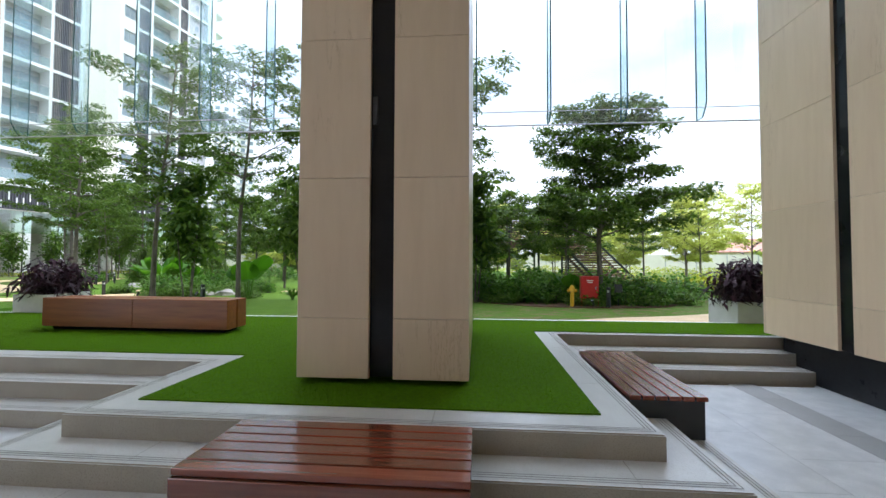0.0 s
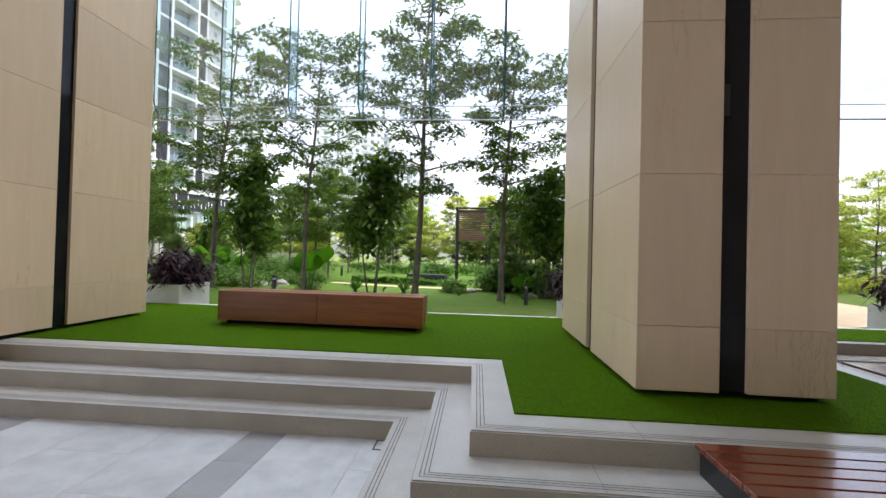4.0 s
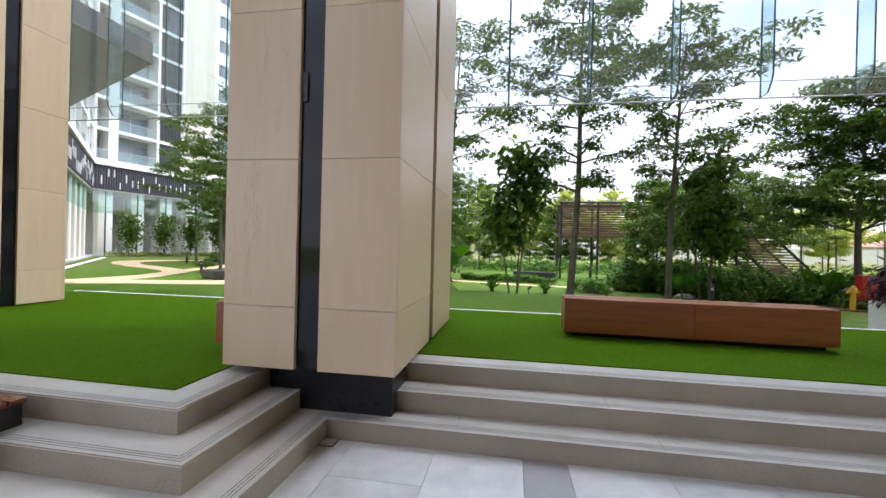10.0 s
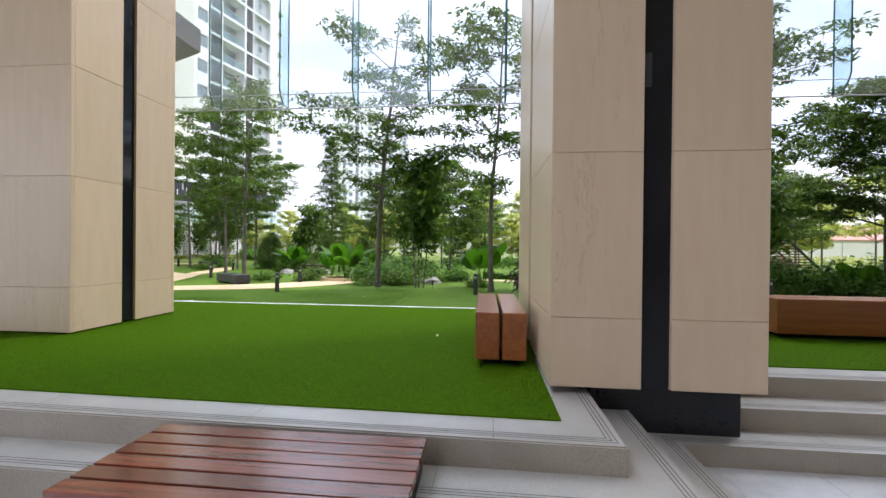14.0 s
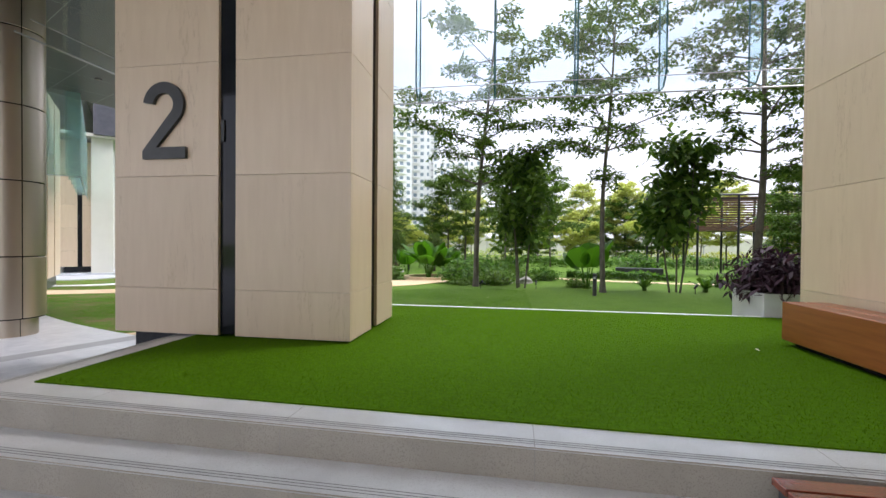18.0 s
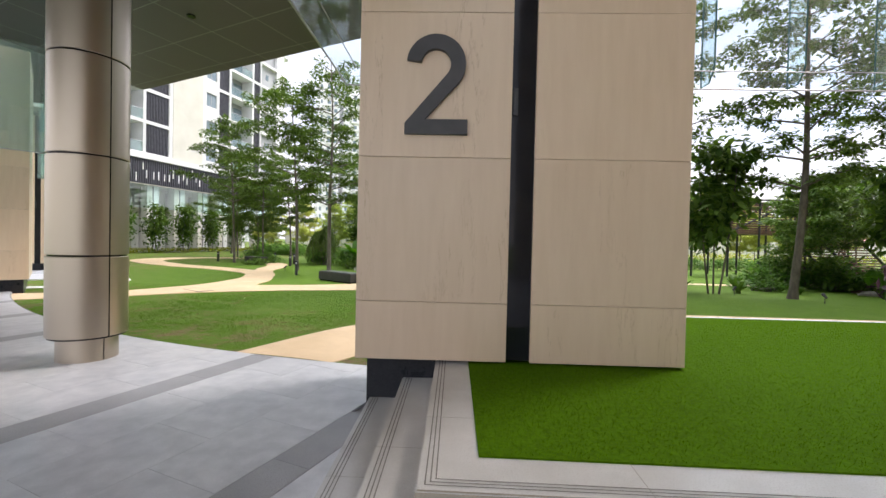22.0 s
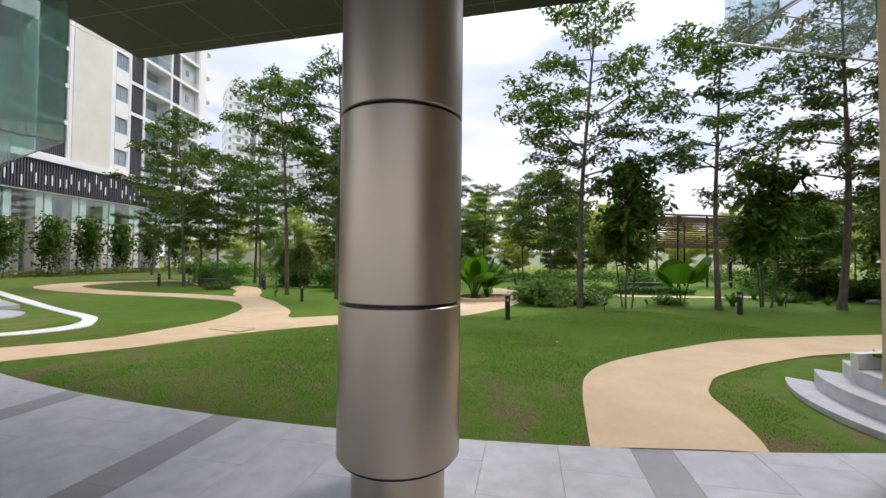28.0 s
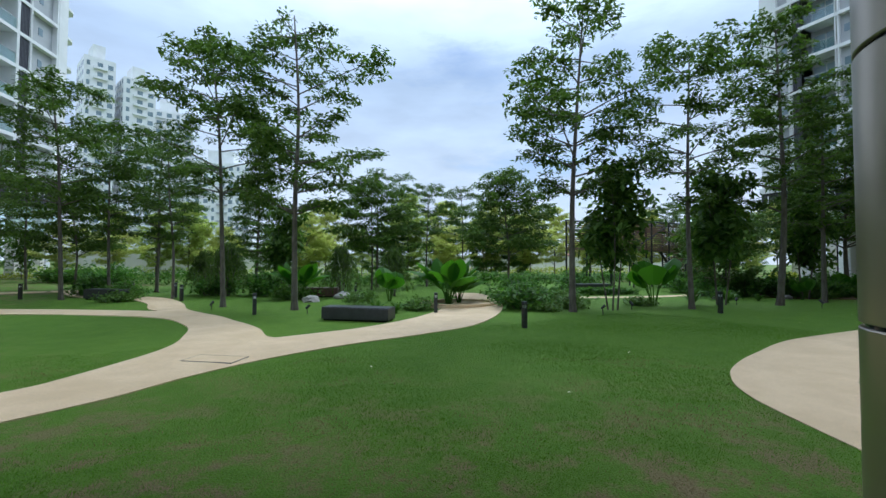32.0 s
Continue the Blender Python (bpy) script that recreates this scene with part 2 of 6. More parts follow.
GROUT = varied("grout", (0.30, 0.30, 0.29), (0.36, 0.36, 0.35), 0.85, 8)
TURF = varied("turf_mat", (0.048, 0.112, 0.002), (0.072, 0.160, 0.003), 0.8, 34.0, bump=0.3, bump_scale=60, bump_dist=0.012, spec=0.05)
PATHMAT = varied("tan_paving", (0.60, 0.44, 0.25), (0.71, 0.54, 0.335), 0.75, 1.6, detail=9, speck=(0.45, 0.34, 0.23), speck_scale=150, bump=0.1, bump_scale=150)
WHITE = varied("white_paint", (0.72, 0.72, 0.70), (0.80, 0.80, 0.79), 0.6, 3.0, bump=0.02)
PLANTER = varied("pale_planter", (0.52, 0.53, 0.54), (0.62, 0.63, 0.64), 0.55, 2.5, bump=0.03, bump_scale=60)
SLAT = varied("red_hardwood", (0.13, 0.030, 0.016), (0.24, 0.062, 0.030), 0.22, 2.0, (1.0, 18.0, 18.0), 8.0, 0.3, 0.75, bump=0.05, bump_scale=20, piece=0.25, rough_var=0.06, spec=0.5)
TEAK = varied("orange_hardwood", (0.22, 0.058, 0.014), (0.345, 0.112, 0.030), 0.42, 1.6, (1.2, 14.0, 14.0), 8.0, 0.3, 0.75, bump=0.06, bump_scale=20, piece=0.1)
SLAT_Y = varied("red_hardwood_crosswise", (0.13, 0.030, 0.016), (0.24, 0.062, 0.030), 0.22, 2.0, (18.0, 1.0, 18.0), 8.0, 0.3, 0.75, bump=0.03, bump_scale=20, piece=0.25, rough_var=0.06)
DARKMETAL = varied("dark_grey_metal", (0.035, 0.037, 0.04), (0.05, 0.052, 0.055), 0.42, 5.0, metal=0.4, bump=0.02)
NUMERAL = varied("grey_numeral_metal", (0.042, 0.042, 0.041), (0.058, 0.057, 0.056), 0.42, 6.0, metal=0.3, bump=0.01)
CHAMP = varied("champagne_metal", (0.45, 0.385, 0.305), (0.48, 0.41, 0.325), 0.36, 1.2, (1, 1, 0.2), metal=0.95, bump=0.0, rough_var=0.015)
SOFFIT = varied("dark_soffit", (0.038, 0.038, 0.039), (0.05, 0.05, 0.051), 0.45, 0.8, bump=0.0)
JOINT = varied("joint_grey", (0.20, 0.21, 0.20), (0.25, 0.26, 0.25), 0.6, 4, bump=0)
# for the unseen ceiling, toned to warm the bounced light
CEIL = varied("warm_bounce_ceiling", (0.70, 0.57, 0.42), (0.76, 0.62, 0.47), 0.7, 1.0, bump=0)
STEEL = varied("brushed_steel", (0.30, 0.31, 0.32), (0.38, 0.39, 0.40), 0.35, 6, metal=0.8, bump=0)
# the screen's pale film puts a hazy veil over what lies behind
GLASS = glass("clear_glass", (0.94, 0.975, 0.98), 0.08, haze_film=0.025)
GLASSEDGE = varied("glass_edge", (0.05, 0.13, 0.13), (0.09, 0.20, 0.20), 0.15, 3, bump=0)
FIN = glass("green_glass", (0.87, 0.945, 0.955), 0.08, haze_film=0.03)
TEAL = glass("teal_glass", (0.86, 0.955, 0.935), 0.10)
# a heavier pale film is put in to brighten these panes
TEALDEEP = glass("deep_teal_glass", (0.80, 0.945, 0.92), 0.2, haze_film=0.10)
BARK = varied("grey_bark", (0.075, 0.064, 0.05), (0.15, 0.13, 0.105), 0.9, 9, (1, 1, 0.35), bump=0.5, bump_scale=45, bump_dist=0.02)
SOIL = varied("red_soil", (0.085, 0.042, 0.025), (0.14, 0.075, 0.045), 0.95, 5, bump=0.5, bump_scale=40, bump_dist=0.03)
LEAF = leafy("tree_leaf", (0.038, 0.074, 0.013), (0.112, 0.172, 0.034), 0.45, 0.44)
DARKLEAF = leafy("dark_drooping_leaf", (0.034, 0.074, 0.014), (0.125, 0.205, 0.034), 0.4, 0.38)
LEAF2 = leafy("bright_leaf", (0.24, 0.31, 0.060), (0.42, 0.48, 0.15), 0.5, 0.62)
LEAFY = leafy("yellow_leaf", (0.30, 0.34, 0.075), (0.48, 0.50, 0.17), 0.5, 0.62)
BIGLEAF = leafy("big_leaf", (0.05, 0.13, 0.014), (0.11, 0.23, 0.03), 0.4, 0.45)
SHRUB = leafy("shrub_leaf", (0.042, 0.108, 0.018), (0.122, 0.222, 0.040), 0.4, 0.42)
LIME = leafy("lime_shrub_leaf", (0.06, 0.13, 0.02), (0.16, 0.25, 0.05), 0.45, 0.3)
PURPLE = leafy("purple_leaf", (0.018, 0.010, 0.016), (0.065, 0.030, 0.045), 0.35, 0.15)
RED = varied("red_enamel", (0.42, 0.012, 0.012), (0.50, 0.02, 0.018), 0.35, 4, bump=0)
YELLOW = varied("yellow_enamel", (0.62, 0.36, 0.015), (0.70, 0.42, 0.02), 0.4, 4, bump=0)
ROCK = varied("boulder", (0.25, 0.235, 0.215), (0.39, 0.37, 0.345), 0.8, 5, bump=0.5, bump_scale=12, bump_dist=0.05)
for m_ in (SLAT, SLAT_Y, TEAK):
    m_.node_tree.nodes["Principled BSDF"].inputs["Coat Weight"].default_value = 0.3 if m_ is TEAK else 0.85
    m_.node_tree.nodes["Principled BSDF"].inputs["Coat Roughness"].default_value = 0.14


# ---- helpers of this scene ----
def mesh_from(name, verts, faces, mat, smooth=False):
    me = bpy.data.meshes.new(name)
    me.from_pydata([tuple(v) for v in verts], [], faces)
    me.materials.append(mat)
    if smooth:
        me.polygons.foreach_set("use_smooth", [True] * len(me.polygons))
    me.update()
    return me


def bm_mesh(name, bm, mat, smooth=False):
    bmesh.ops.recalc_face_normals(bm, faces=bm.faces)
    me = bpy.data.meshes.new(name)
    bm.to_mesh(me)
    bm.free()
    me.materials.append(mat)
    if smooth:
        me.polygons.foreach_set("use_smooth", [True] * len(me.polygons))
        me.set_sharp_from_angle(angle=radians(32))
    return me


def part(name, data, mat, parent, label="", smooth=False):
    """A bmesh or mesh as one part under its thing."""
    if isinstance(data, bmesh.types.BMesh):
        data = bm_mesh(name, data, mat, smooth)
    ob = new(name, data)
    ob.parent = parent
    if label:
        tagged(ob, label)
    return ob


def empty(name, x=0, y=0, z=0, rz=0):
    ob = new(name)
    ob.matrix_world = pose(x, y, z, 0, 0, rz)
    return ob


def box(bm, x0, x1, y0, y1, z0, z1, bevel=0.0, seg=1):
    r = bmesh.ops.create_cube(bm, size=1)
    for v in r["verts"]:
        v.co = Vector(((x0 + x1) / 2 + v.co.x * (x1 - x0), (y0 + y1) / 2 + v.co.y * (y1 - y0), (z0 + z1) / 2 + v.co.z * (z1 - z0)))
    if bevel:
        edges = {e for v in r["verts"] for e in v.link_edges}
        bmesh.ops.bevel(bm, geom=list(edges), offset=bevel, segments=seg, affect="EDGES")
    return bm


def boxed(x0, x1, y0, y1, z0, z1, bevel=0.0, seg=1):
    return box(bmesh.new(), x0, x1, y0, y1, z0, z1, bevel, seg)


def tube(bm, points, radii, sides=8):
    """A tapering limb along points."""
    rings = []
    for i, p in enumerate(points):
        p = Vector(p)
        a = Vector(points[max(0, i - 1)])
        b = Vector(points[min(len(points) - 1, i + 1)])
        d = (b - a).normalized()
        side = d.orthogonal().normalized()
        up = d.cross(side)
        rings.append([bm.verts.new(p + (side * math.cos(2 * math.pi * k / sides) + up * math.sin(2 * math.pi * k / sides)) * radii[i]) for k in range(sides)])
    for r0, r1 in zip(rings, rings[1:]):
        for k in range(sides):
            bm.faces.new((r0[k], r0[(k + 1) % sides], r1[(k + 1) % sides], r1[k]))
    bm.faces.new(rings[0])
    bm.faces.new(rings[-1])
    return bm


def prism(bm, outline, z0, z1):
    """An upright prism; z0 and z1 may be numbers or functions of x and y."""
    f0 = z0 if callable(z0) else (lambda x, y: z0)
    f1 = z1 if callable(z1) else (lambda x, y: z1)
    low = [bm.verts.new((x, y, f0(x, y))) for x, y in outline]
    top = [bm.verts.new((x, y, f1(x, y))) for x, y in outline]
    n = len(outline)
    bm.faces.new(top)
    bm.faces.new(low[::-1])
    for i in range(n):
        bm.faces.new((low[i], low[(i + 1) % n], top[(i + 1) % n], top[i]))
    return bm


def spline(points, n):
    """A smooth line through points, n steps between each two."""
    pts = [Vector(p) for p in points]
    out = []
    for i in range(len(pts) - 1):
        p0, p1, p2, p3 = pts[max(0, i - 1)], pts[i], pts[i + 1], pts[min(len(pts) - 1, i + 2)]
        for k in range(n):
            t = k / n
            out.append(0.5 * (2 * p1 + (p2 - p0) * t + (2 * p0 - 5 * p1 + 4 * p2 - p3) * t * t + (3 * p1 - p0 - 3 * p2 + p3) * t ** 3))
    return out + [pts[-1]]


def smooth01(v):
    v = min(1.0, max(0.0, v))
    return v * v * (3 - 2 * v)


# ---- levels ----
DECK = 0.54
O_X, O_Y, O_R = -12.5, 25.8, 19.83


def floor_z(x, y=0):
    """The plaza falls gently towards the garden path."""
    return 0.105 * smooth01((x + 15.2) / 8.2)


def lawn_z(x, y):
    right = 0.08 - 0.13 * smooth01((y - 10.0) / 8.0)
    left = -0.015 - 0.085 * smooth01((y - 7.5) / 6)
    w = smooth01((x + 15.6) / 3.0)
    return left + (right - left) * w


# ---- ground and lawn, one sheet to the horizon ----
def axis(lo, hi, fine_lo, fine_hi, step):
    out = list(np.arange(fine_lo, fine_hi + 1e-6, step))
    d, v = step, fine_lo
    while v > lo:
        d *= 1.6
        v -= d
        out.insert(0, max(v, lo))
    d, v = step, fine_hi
    while v < hi:
        d *= 1.6
        v += d
        out.append(min(v, hi))
    return out


gx, gy = axis(-900, 900, -40, 16, 0.4), axis(-300, 1500, 5.0, 40, 0.4)
verts = []
for y in gy:
    for x in gx:
        z = lawn_z(x, y) + 0.012 * noise.noise((x * 0.5, y * 0.5, 0))
        in_plaza = math.hypot(x - O_X, y - O_Y) > O_R + 0.42 if x < -12.5 else y < 6.9
        if in_plaza and y < 12:
            z = -0.25
        verts.append((x, y, z))
nx = len(gx)
faces = [(j * nx + i, j * nx + i + 1, (j + 1) * nx + i + 1, (j + 1) * nx + i) for j in range(len(gy) - 1) for i in range(nx - 1)]
lawn_m, n_, k_, b_ = material("lawn", (0.05, 0.10, 0.02), 0.85, 0, 0.15)
co = n_.new("ShaderNodeTexCoord")
t1, t2, t3 = (n_.new("ShaderNodeTexNoise") for _ in range(3))
for t_, s_, d_ in ((t1, 0.35, 5), (t2, 1.9, 12), (t3, 60, 3)):
    t_.inputs["Scale"].default_value, t_.inputs["Detail"].default_value = s_, d_
    k_.new(co.outputs["Object"], t_.inputs["Vector"])
r1 = n_.new("ShaderNodeValToRGB")
r1.color_ramp.elements[0].position, r1.color_ramp.elements[1].position = 0.3, 0.7
r1.color_ramp.elements[0].color, r1.color_ramp.elements[1].color = (0.074, 0.152, 0.012, 1), (0.118, 0.200, 0.023, 1)
k_.new(t2.outputs["Fac"], r1.inputs["Fac"])
# dry worn patches lie along the paving's edge
sep = n_.new("ShaderNodeVectorMath")
sep.operation = "DISTANCE"
t2.inputs["Roughness"].default_value = 0.72
sep.inputs[1].default_value = (O_X, O_Y, 0)
k_.new(co.outputs["Object"], sep.inputs[0])
mr = n_.new("ShaderNodeMapRange")
mr.inputs["From Min"].default_value, mr.inputs["From Max"].default_value = 16.2, 19.7
k_.new(sep.outputs["Value"], mr.inputs["Value"])
wear = n_.new("ShaderNodeMapRange")
wear.inputs["From Min"].default_value, wear.inputs["From Max"].default_value = 0.48, 0.59
k_.new(t2.outputs["Fac"], wear.inputs["Value"])
mul = n_.new("ShaderNodeMath")
mul.operation = "MULTIPLY"
k_.new(mr.outputs["Result"], mul.inputs[0])
k_.new(wear.outputs["Result"], mul.inputs[1])
mx = n_.new("ShaderNodeMix")
mx.data_type = "RGBA"
mx.inputs["B"].default_value = (0.175, 0.135, 0.070, 1)
k_.new(mul.outputs["Value"], mx.inputs["Factor"])
k_.new(r1.outputs["Color"], mx.inputs["A"])
hv = n_.new("ShaderNodeHueSaturation")
mv = n_.new("ShaderNodeMapRange")
mv.inputs["To Min"].default_value, mv.inputs["To Max"].default_value = 0.55, 1.45
k_.new(t3.outputs["Fac"], mv.inputs["Value"])
k_.new(mv.outputs["Result"], hv.inputs["Value"])
k_.new(mx.outputs["Result"], hv.inputs["Color"])
k_.new(hv.outputs["Color"], b_.inputs["Base Color"])
bp = n_.new("ShaderNodeBump")
bp.inputs["Strength"].default_value, bp.inputs["Distance"].default_value = 0.7, 0.03
k_.new(t3.outputs["Fac"], bp.inputs["Height"])
k_.new(bp.outputs["Normal"], b_.inputs["Normal"])
LAWN = lawn_m
tagged(new("ground", mesh_from("ground", verts, faces, LAWN, True)), "mown green lawn, dry and worn beside the paving", "lawn", kind="structure")

# ---- plaza base under the paving ----
bm = bmesh.new()
edge = [(O_X + O_R * math.sin(a), O_Y - O_R * math.cos(a)) for a in (radians(v) for v in np.linspace(-50, -4, 47))]
prism(bm, edge + [(-11, 6.8), (-11, -14), (-40, -14), (-40, 12.2)], -0.4, -0.012)
box(bm, -11, 14, -14, 6.8, -0.4, 0.0)
for v in bm.verts:
    if v.co.z > -0.2:
        v.co.z = floor_z(v.co.x) - 0.012 if v.co.x > -10.5 else -0.02
plaza = tagged(new("floor", bm_mesh("floor", bm, GROUT)), "pale granite plaza paving with darker bands", "floor", kind="structure")

# ---- stepped deck: three levels round the columns ----
TREAD = 0.285


def deck_outline(k):
    d = TREAD * k
    return [(-15.05 - d, 5.85), (-15.05 - d, 2.86 - d), (-8.05 + d, 2.745 - d), (-8.05 + d, 4.05 - d), (-2.265 - d, 4.05 - d), (-2.265 - d, 2.715 - d),
            (1.335 + d, 2.715 - d), (1.335 + d, 5.93 - d), (9.5, 5.93 - d), (9.5, 7.15), (-13.3, 7.15), (-13.3, 5.85)]


def level_z(k):
    return lambda x, y: DECK - (DECK - floor_z(x)) * k / 3


GROOVE = varied("groove_grey", (0.17, 0.165, 0.155), (0.21, 0.205, 0.19), 0.8, 20)
STEPJOINT = varied("step_joint_grey", (0.30, 0.285, 0.255), (0.34, 0.325, 0.29), 0.8, 20)
steps = tagged(empty("deck_steps"), "three speckled grey granite steps round a turfed deck", "steps", kind="structure")
for k in range(3):
    bm = bmesh.new()
    out = deck_outline(k)
    prism(bm, out, -0.3, 0.0)
    for v in bm.verts:
        v.co.z = -0.3 if v.co.z < -0.1 else level_z(k)(v.co.x, 0)
    top = [e for e in bm.edges if all(v.co.z > 0 for v in e.verts)]
    bmesh.ops.bevel(bm, geom=top, offset=0.008, segments=2, affect="EDGES")
    bmesh.ops.recalc_face_normals(bm, faces=bm.faces)
    # upward faces take the lit granite, risers the shaded copy
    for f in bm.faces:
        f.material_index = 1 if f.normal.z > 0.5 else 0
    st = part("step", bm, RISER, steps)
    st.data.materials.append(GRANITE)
    # three fine grooves along each nosing
    bm = bmesh.new()
    for g in range(3):
        inset = 0.035 + 0.022 * g
        a = [(x, y) for x, y in deck_outline(k)]
        shift = deck_outline(k - inset / TREAD)
        shift2 = deck_outline(k - (inset + 0.006) / TREAD)
        n = len(a)
        for i in range(0, n - 4):
            q = [shift[i], shift[i + 1], shift2[i + 1], shift2[i]]
            vs = [bm.verts.new((x, y, level_z(k)(x, 0) + 0.0025)) for x, y in q]
            bm.faces.new(vs)
    part("nosing_groove", bm, GROOVE, steps, "dark slip grooves cut along the nosing")
    # joints between the slabs
    bm = bmesh.new()
    for i in range(len(out) - 4):
        (x0, y0), (x1, y1) = out[i], out[i + 1]
        ln = math.hypot(x1 - x0, y1 - y0)
        for j in range(1, int(ln / 1.35) + 1):
            f = (j * 1.35 - 0.4) / ln
            px, py = x0 + (x1 - x0) * f, y0 + (y1 - y0) * f
            nx_, ny_ = (y1 - y0) / ln, -(x1 - x0) / ln
            qx, qy = px - nx_ * TREAD, py - ny_ * TREAD
            tx, ty = (x1 - x0) / ln * 0.002, (y1 - y0) / ln * 0.002
            z = level_z(k)(px, 0)
            bm.faces.new([bm.verts.new(c) for c in ((px - tx, py - ty, z + 0.002), (px + tx, py + ty, z + 0.002), (qx + tx, qy + ty, z + 0.002), (qx - tx, qy - ty, z + 0.002))])
            bm.faces.new([bm.verts.new(c) for c in ((px - tx + nx_ * 0.002, py - ty + ny_ * 0.002, z - 0.01), (px + tx + nx_ * 0.002, py + ty + ny_ * 0.002, z - 0.01), (px + tx + nx_ * 0.002, py + ty + ny_ * 0.002, z - 0.2), (px - tx + nx_ * 0.002, py - ty + ny_ * 0.002, z - 0.2))])
    part("slab_joint", bm, STEPJOINT, steps)

# curved steps behind the wide column
curved = tagged(empty("curved_steps"), "four curved pale granite steps down to the garden path", "steps", kind="structure")
for k, r in enumerate((1.62, 1.88, 2.14, 2.42)):
    bm = bmesh.new()
    arc = [(-12.76 + r * math.cos(a), 6.1 + r * math.sin(a)) for a in np.linspace(radians(200), radians(128), 40)]
    prism(bm, arc + [(-13.15, 5.9)], -0.3, (DECK, 0.37, 0.21, 0.055)[k])
    top = [e for e in bm.edges if all(v.co.z > 0.02 for v in e.verts)]
    bmesh.ops.bevel(bm, geom=top, offset=0.008, segments=2, affect="EDGES")
    part("step", bm, TILE, curved)

# ---- artificial turf on the deck ----
TURF_Z = 0.55


def turf_outline():
    d = -0.27
    o = [(-15.05 - d, 5.85), (-15.05 - d, 2.86 - d), (-8.05 + d, 2.745 - d), (-8.05 + d, 4.05 - d), (-2.265 - d, 4.05 - d), (-2.265 - d, 2.715 - d),
         (1.335 + d, 2.715 - d), (1.335 + d, 5.93 - d * 0.5), (9.5, 5.93 - d * 0.5), (9.5, 7.12), (-14.15, 7.12), (-14.35, 5.85)]
    return o


bm = prism(bmesh.new(), turf_outline(), DECK - 0.02, TURF_Z)
turf = tagged(new("turf", bm_mesh("turf", bm, TURF)), "dense bright green artificial turf on the deck", "turf", kind="structure")


def inside(x, y, poly):
    hit = False
    for (x0, y0), (x1, y1) in zip(poly, poly[1:] + poly[:1]):
        if (y0 > y) != (y1 > y) and x < (x1 - x0) * (y - y0) / (y1 - y0) + x0:
            hit = not hit
    return hit


BLADE = leafy("turf_blade", (0.064, 0.138, 0.001), (0.084, 0.172, 0.002), 0.85, 0.4)
for m_ in (TURF, BLADE):
    m_.node_tree.nodes["Principled BSDF"].inputs["Specular IOR Level"].default_value = 0.03
rng = np.random.default_rng(5)


def blades(name, count, area, height, width, z_of, test, mat, label, soft=0.0):
    """Many thin grass blades, one mesh."""
    x0, x1, y0, y1 = area
    px, py = rng.uniform(x0, x1, count), rng.uniform(y0, y1, count)
    keep = np.array([test(a, b) for a, b in zip(px, py)])
    px, py = px[keep], py[keep]
    n = len(px)
    pz = np.array([z_of(a, b) for a, b in zip(px, py)])
    ang = rng.uniform(0, 2 * math.pi, n)
    hh = height * rng.uniform(0.6, 1.2, n)
    lean = rng.uniform(0.2, 0.9, n) * hh
    la = rng.uniform(0, 2 * math.pi, n)
    dx, dy = np.cos(ang) * width / 2, np.sin(ang) * width / 2
    v = np.empty((n, 3, 3))
    v[:, 0] = np.stack([px - dx, py - dy, pz], 1)
    v[:, 1] = np.stack([px + dx, py + dy, pz], 1)
    v[:, 2] = np.stack([px + np.cos(la) * lean, py + np.sin(la) * lean, pz + hh], 1)
    me = bpy.data.meshes.new(name)
    me.vertices.add(3 * n)
    me.vertices.foreach_set("co", v.ravel())
    me.loops.add(3 * n)
    me.loops.foreach_set("vertex_index", np.arange(3 * n, dtype=np.int32))
    me.polygons.add(n)
    me.polygons.foreach_set("loop_start", np.arange(0, 3 * n, 3, dtype=np.int32))
    me.materials.append(mat)
    me.update()
    me.validate()
    if soft:
        nv = np.stack([np.cos(la) * soft, np.sin(la) * soft, np.ones(n)], 1)
        nv /= np.linalg.norm(nv, axis=1, keepdims=True)
        me.normals_split_custom_set_from_vertices(np.repeat(nv, 3, axis=0).tolist())
    return tagged(new(name, me), label, "grass", kind="stuff")


poly = turf_outline()
blades("turf_pile", 560000, (-14.8, 6.0, 2.9, 7.1), 0.011, 0.0046, lambda x, y: TURF_Z - 0.002, lambda x, y: inside(x, y, poly), BLADE, "short upright blades of artificial turf", 0.55)

# white kerb line behind the deck
part_line = boxed(-14.3, 9.5, 7.15, 7.23, 0.2, 0.545, 0.004)
tagged(new("kerb", bm_mesh("kerb", part_line, WHITE)), "thin white kerb between turf and lawn", "kerb", kind="structure")


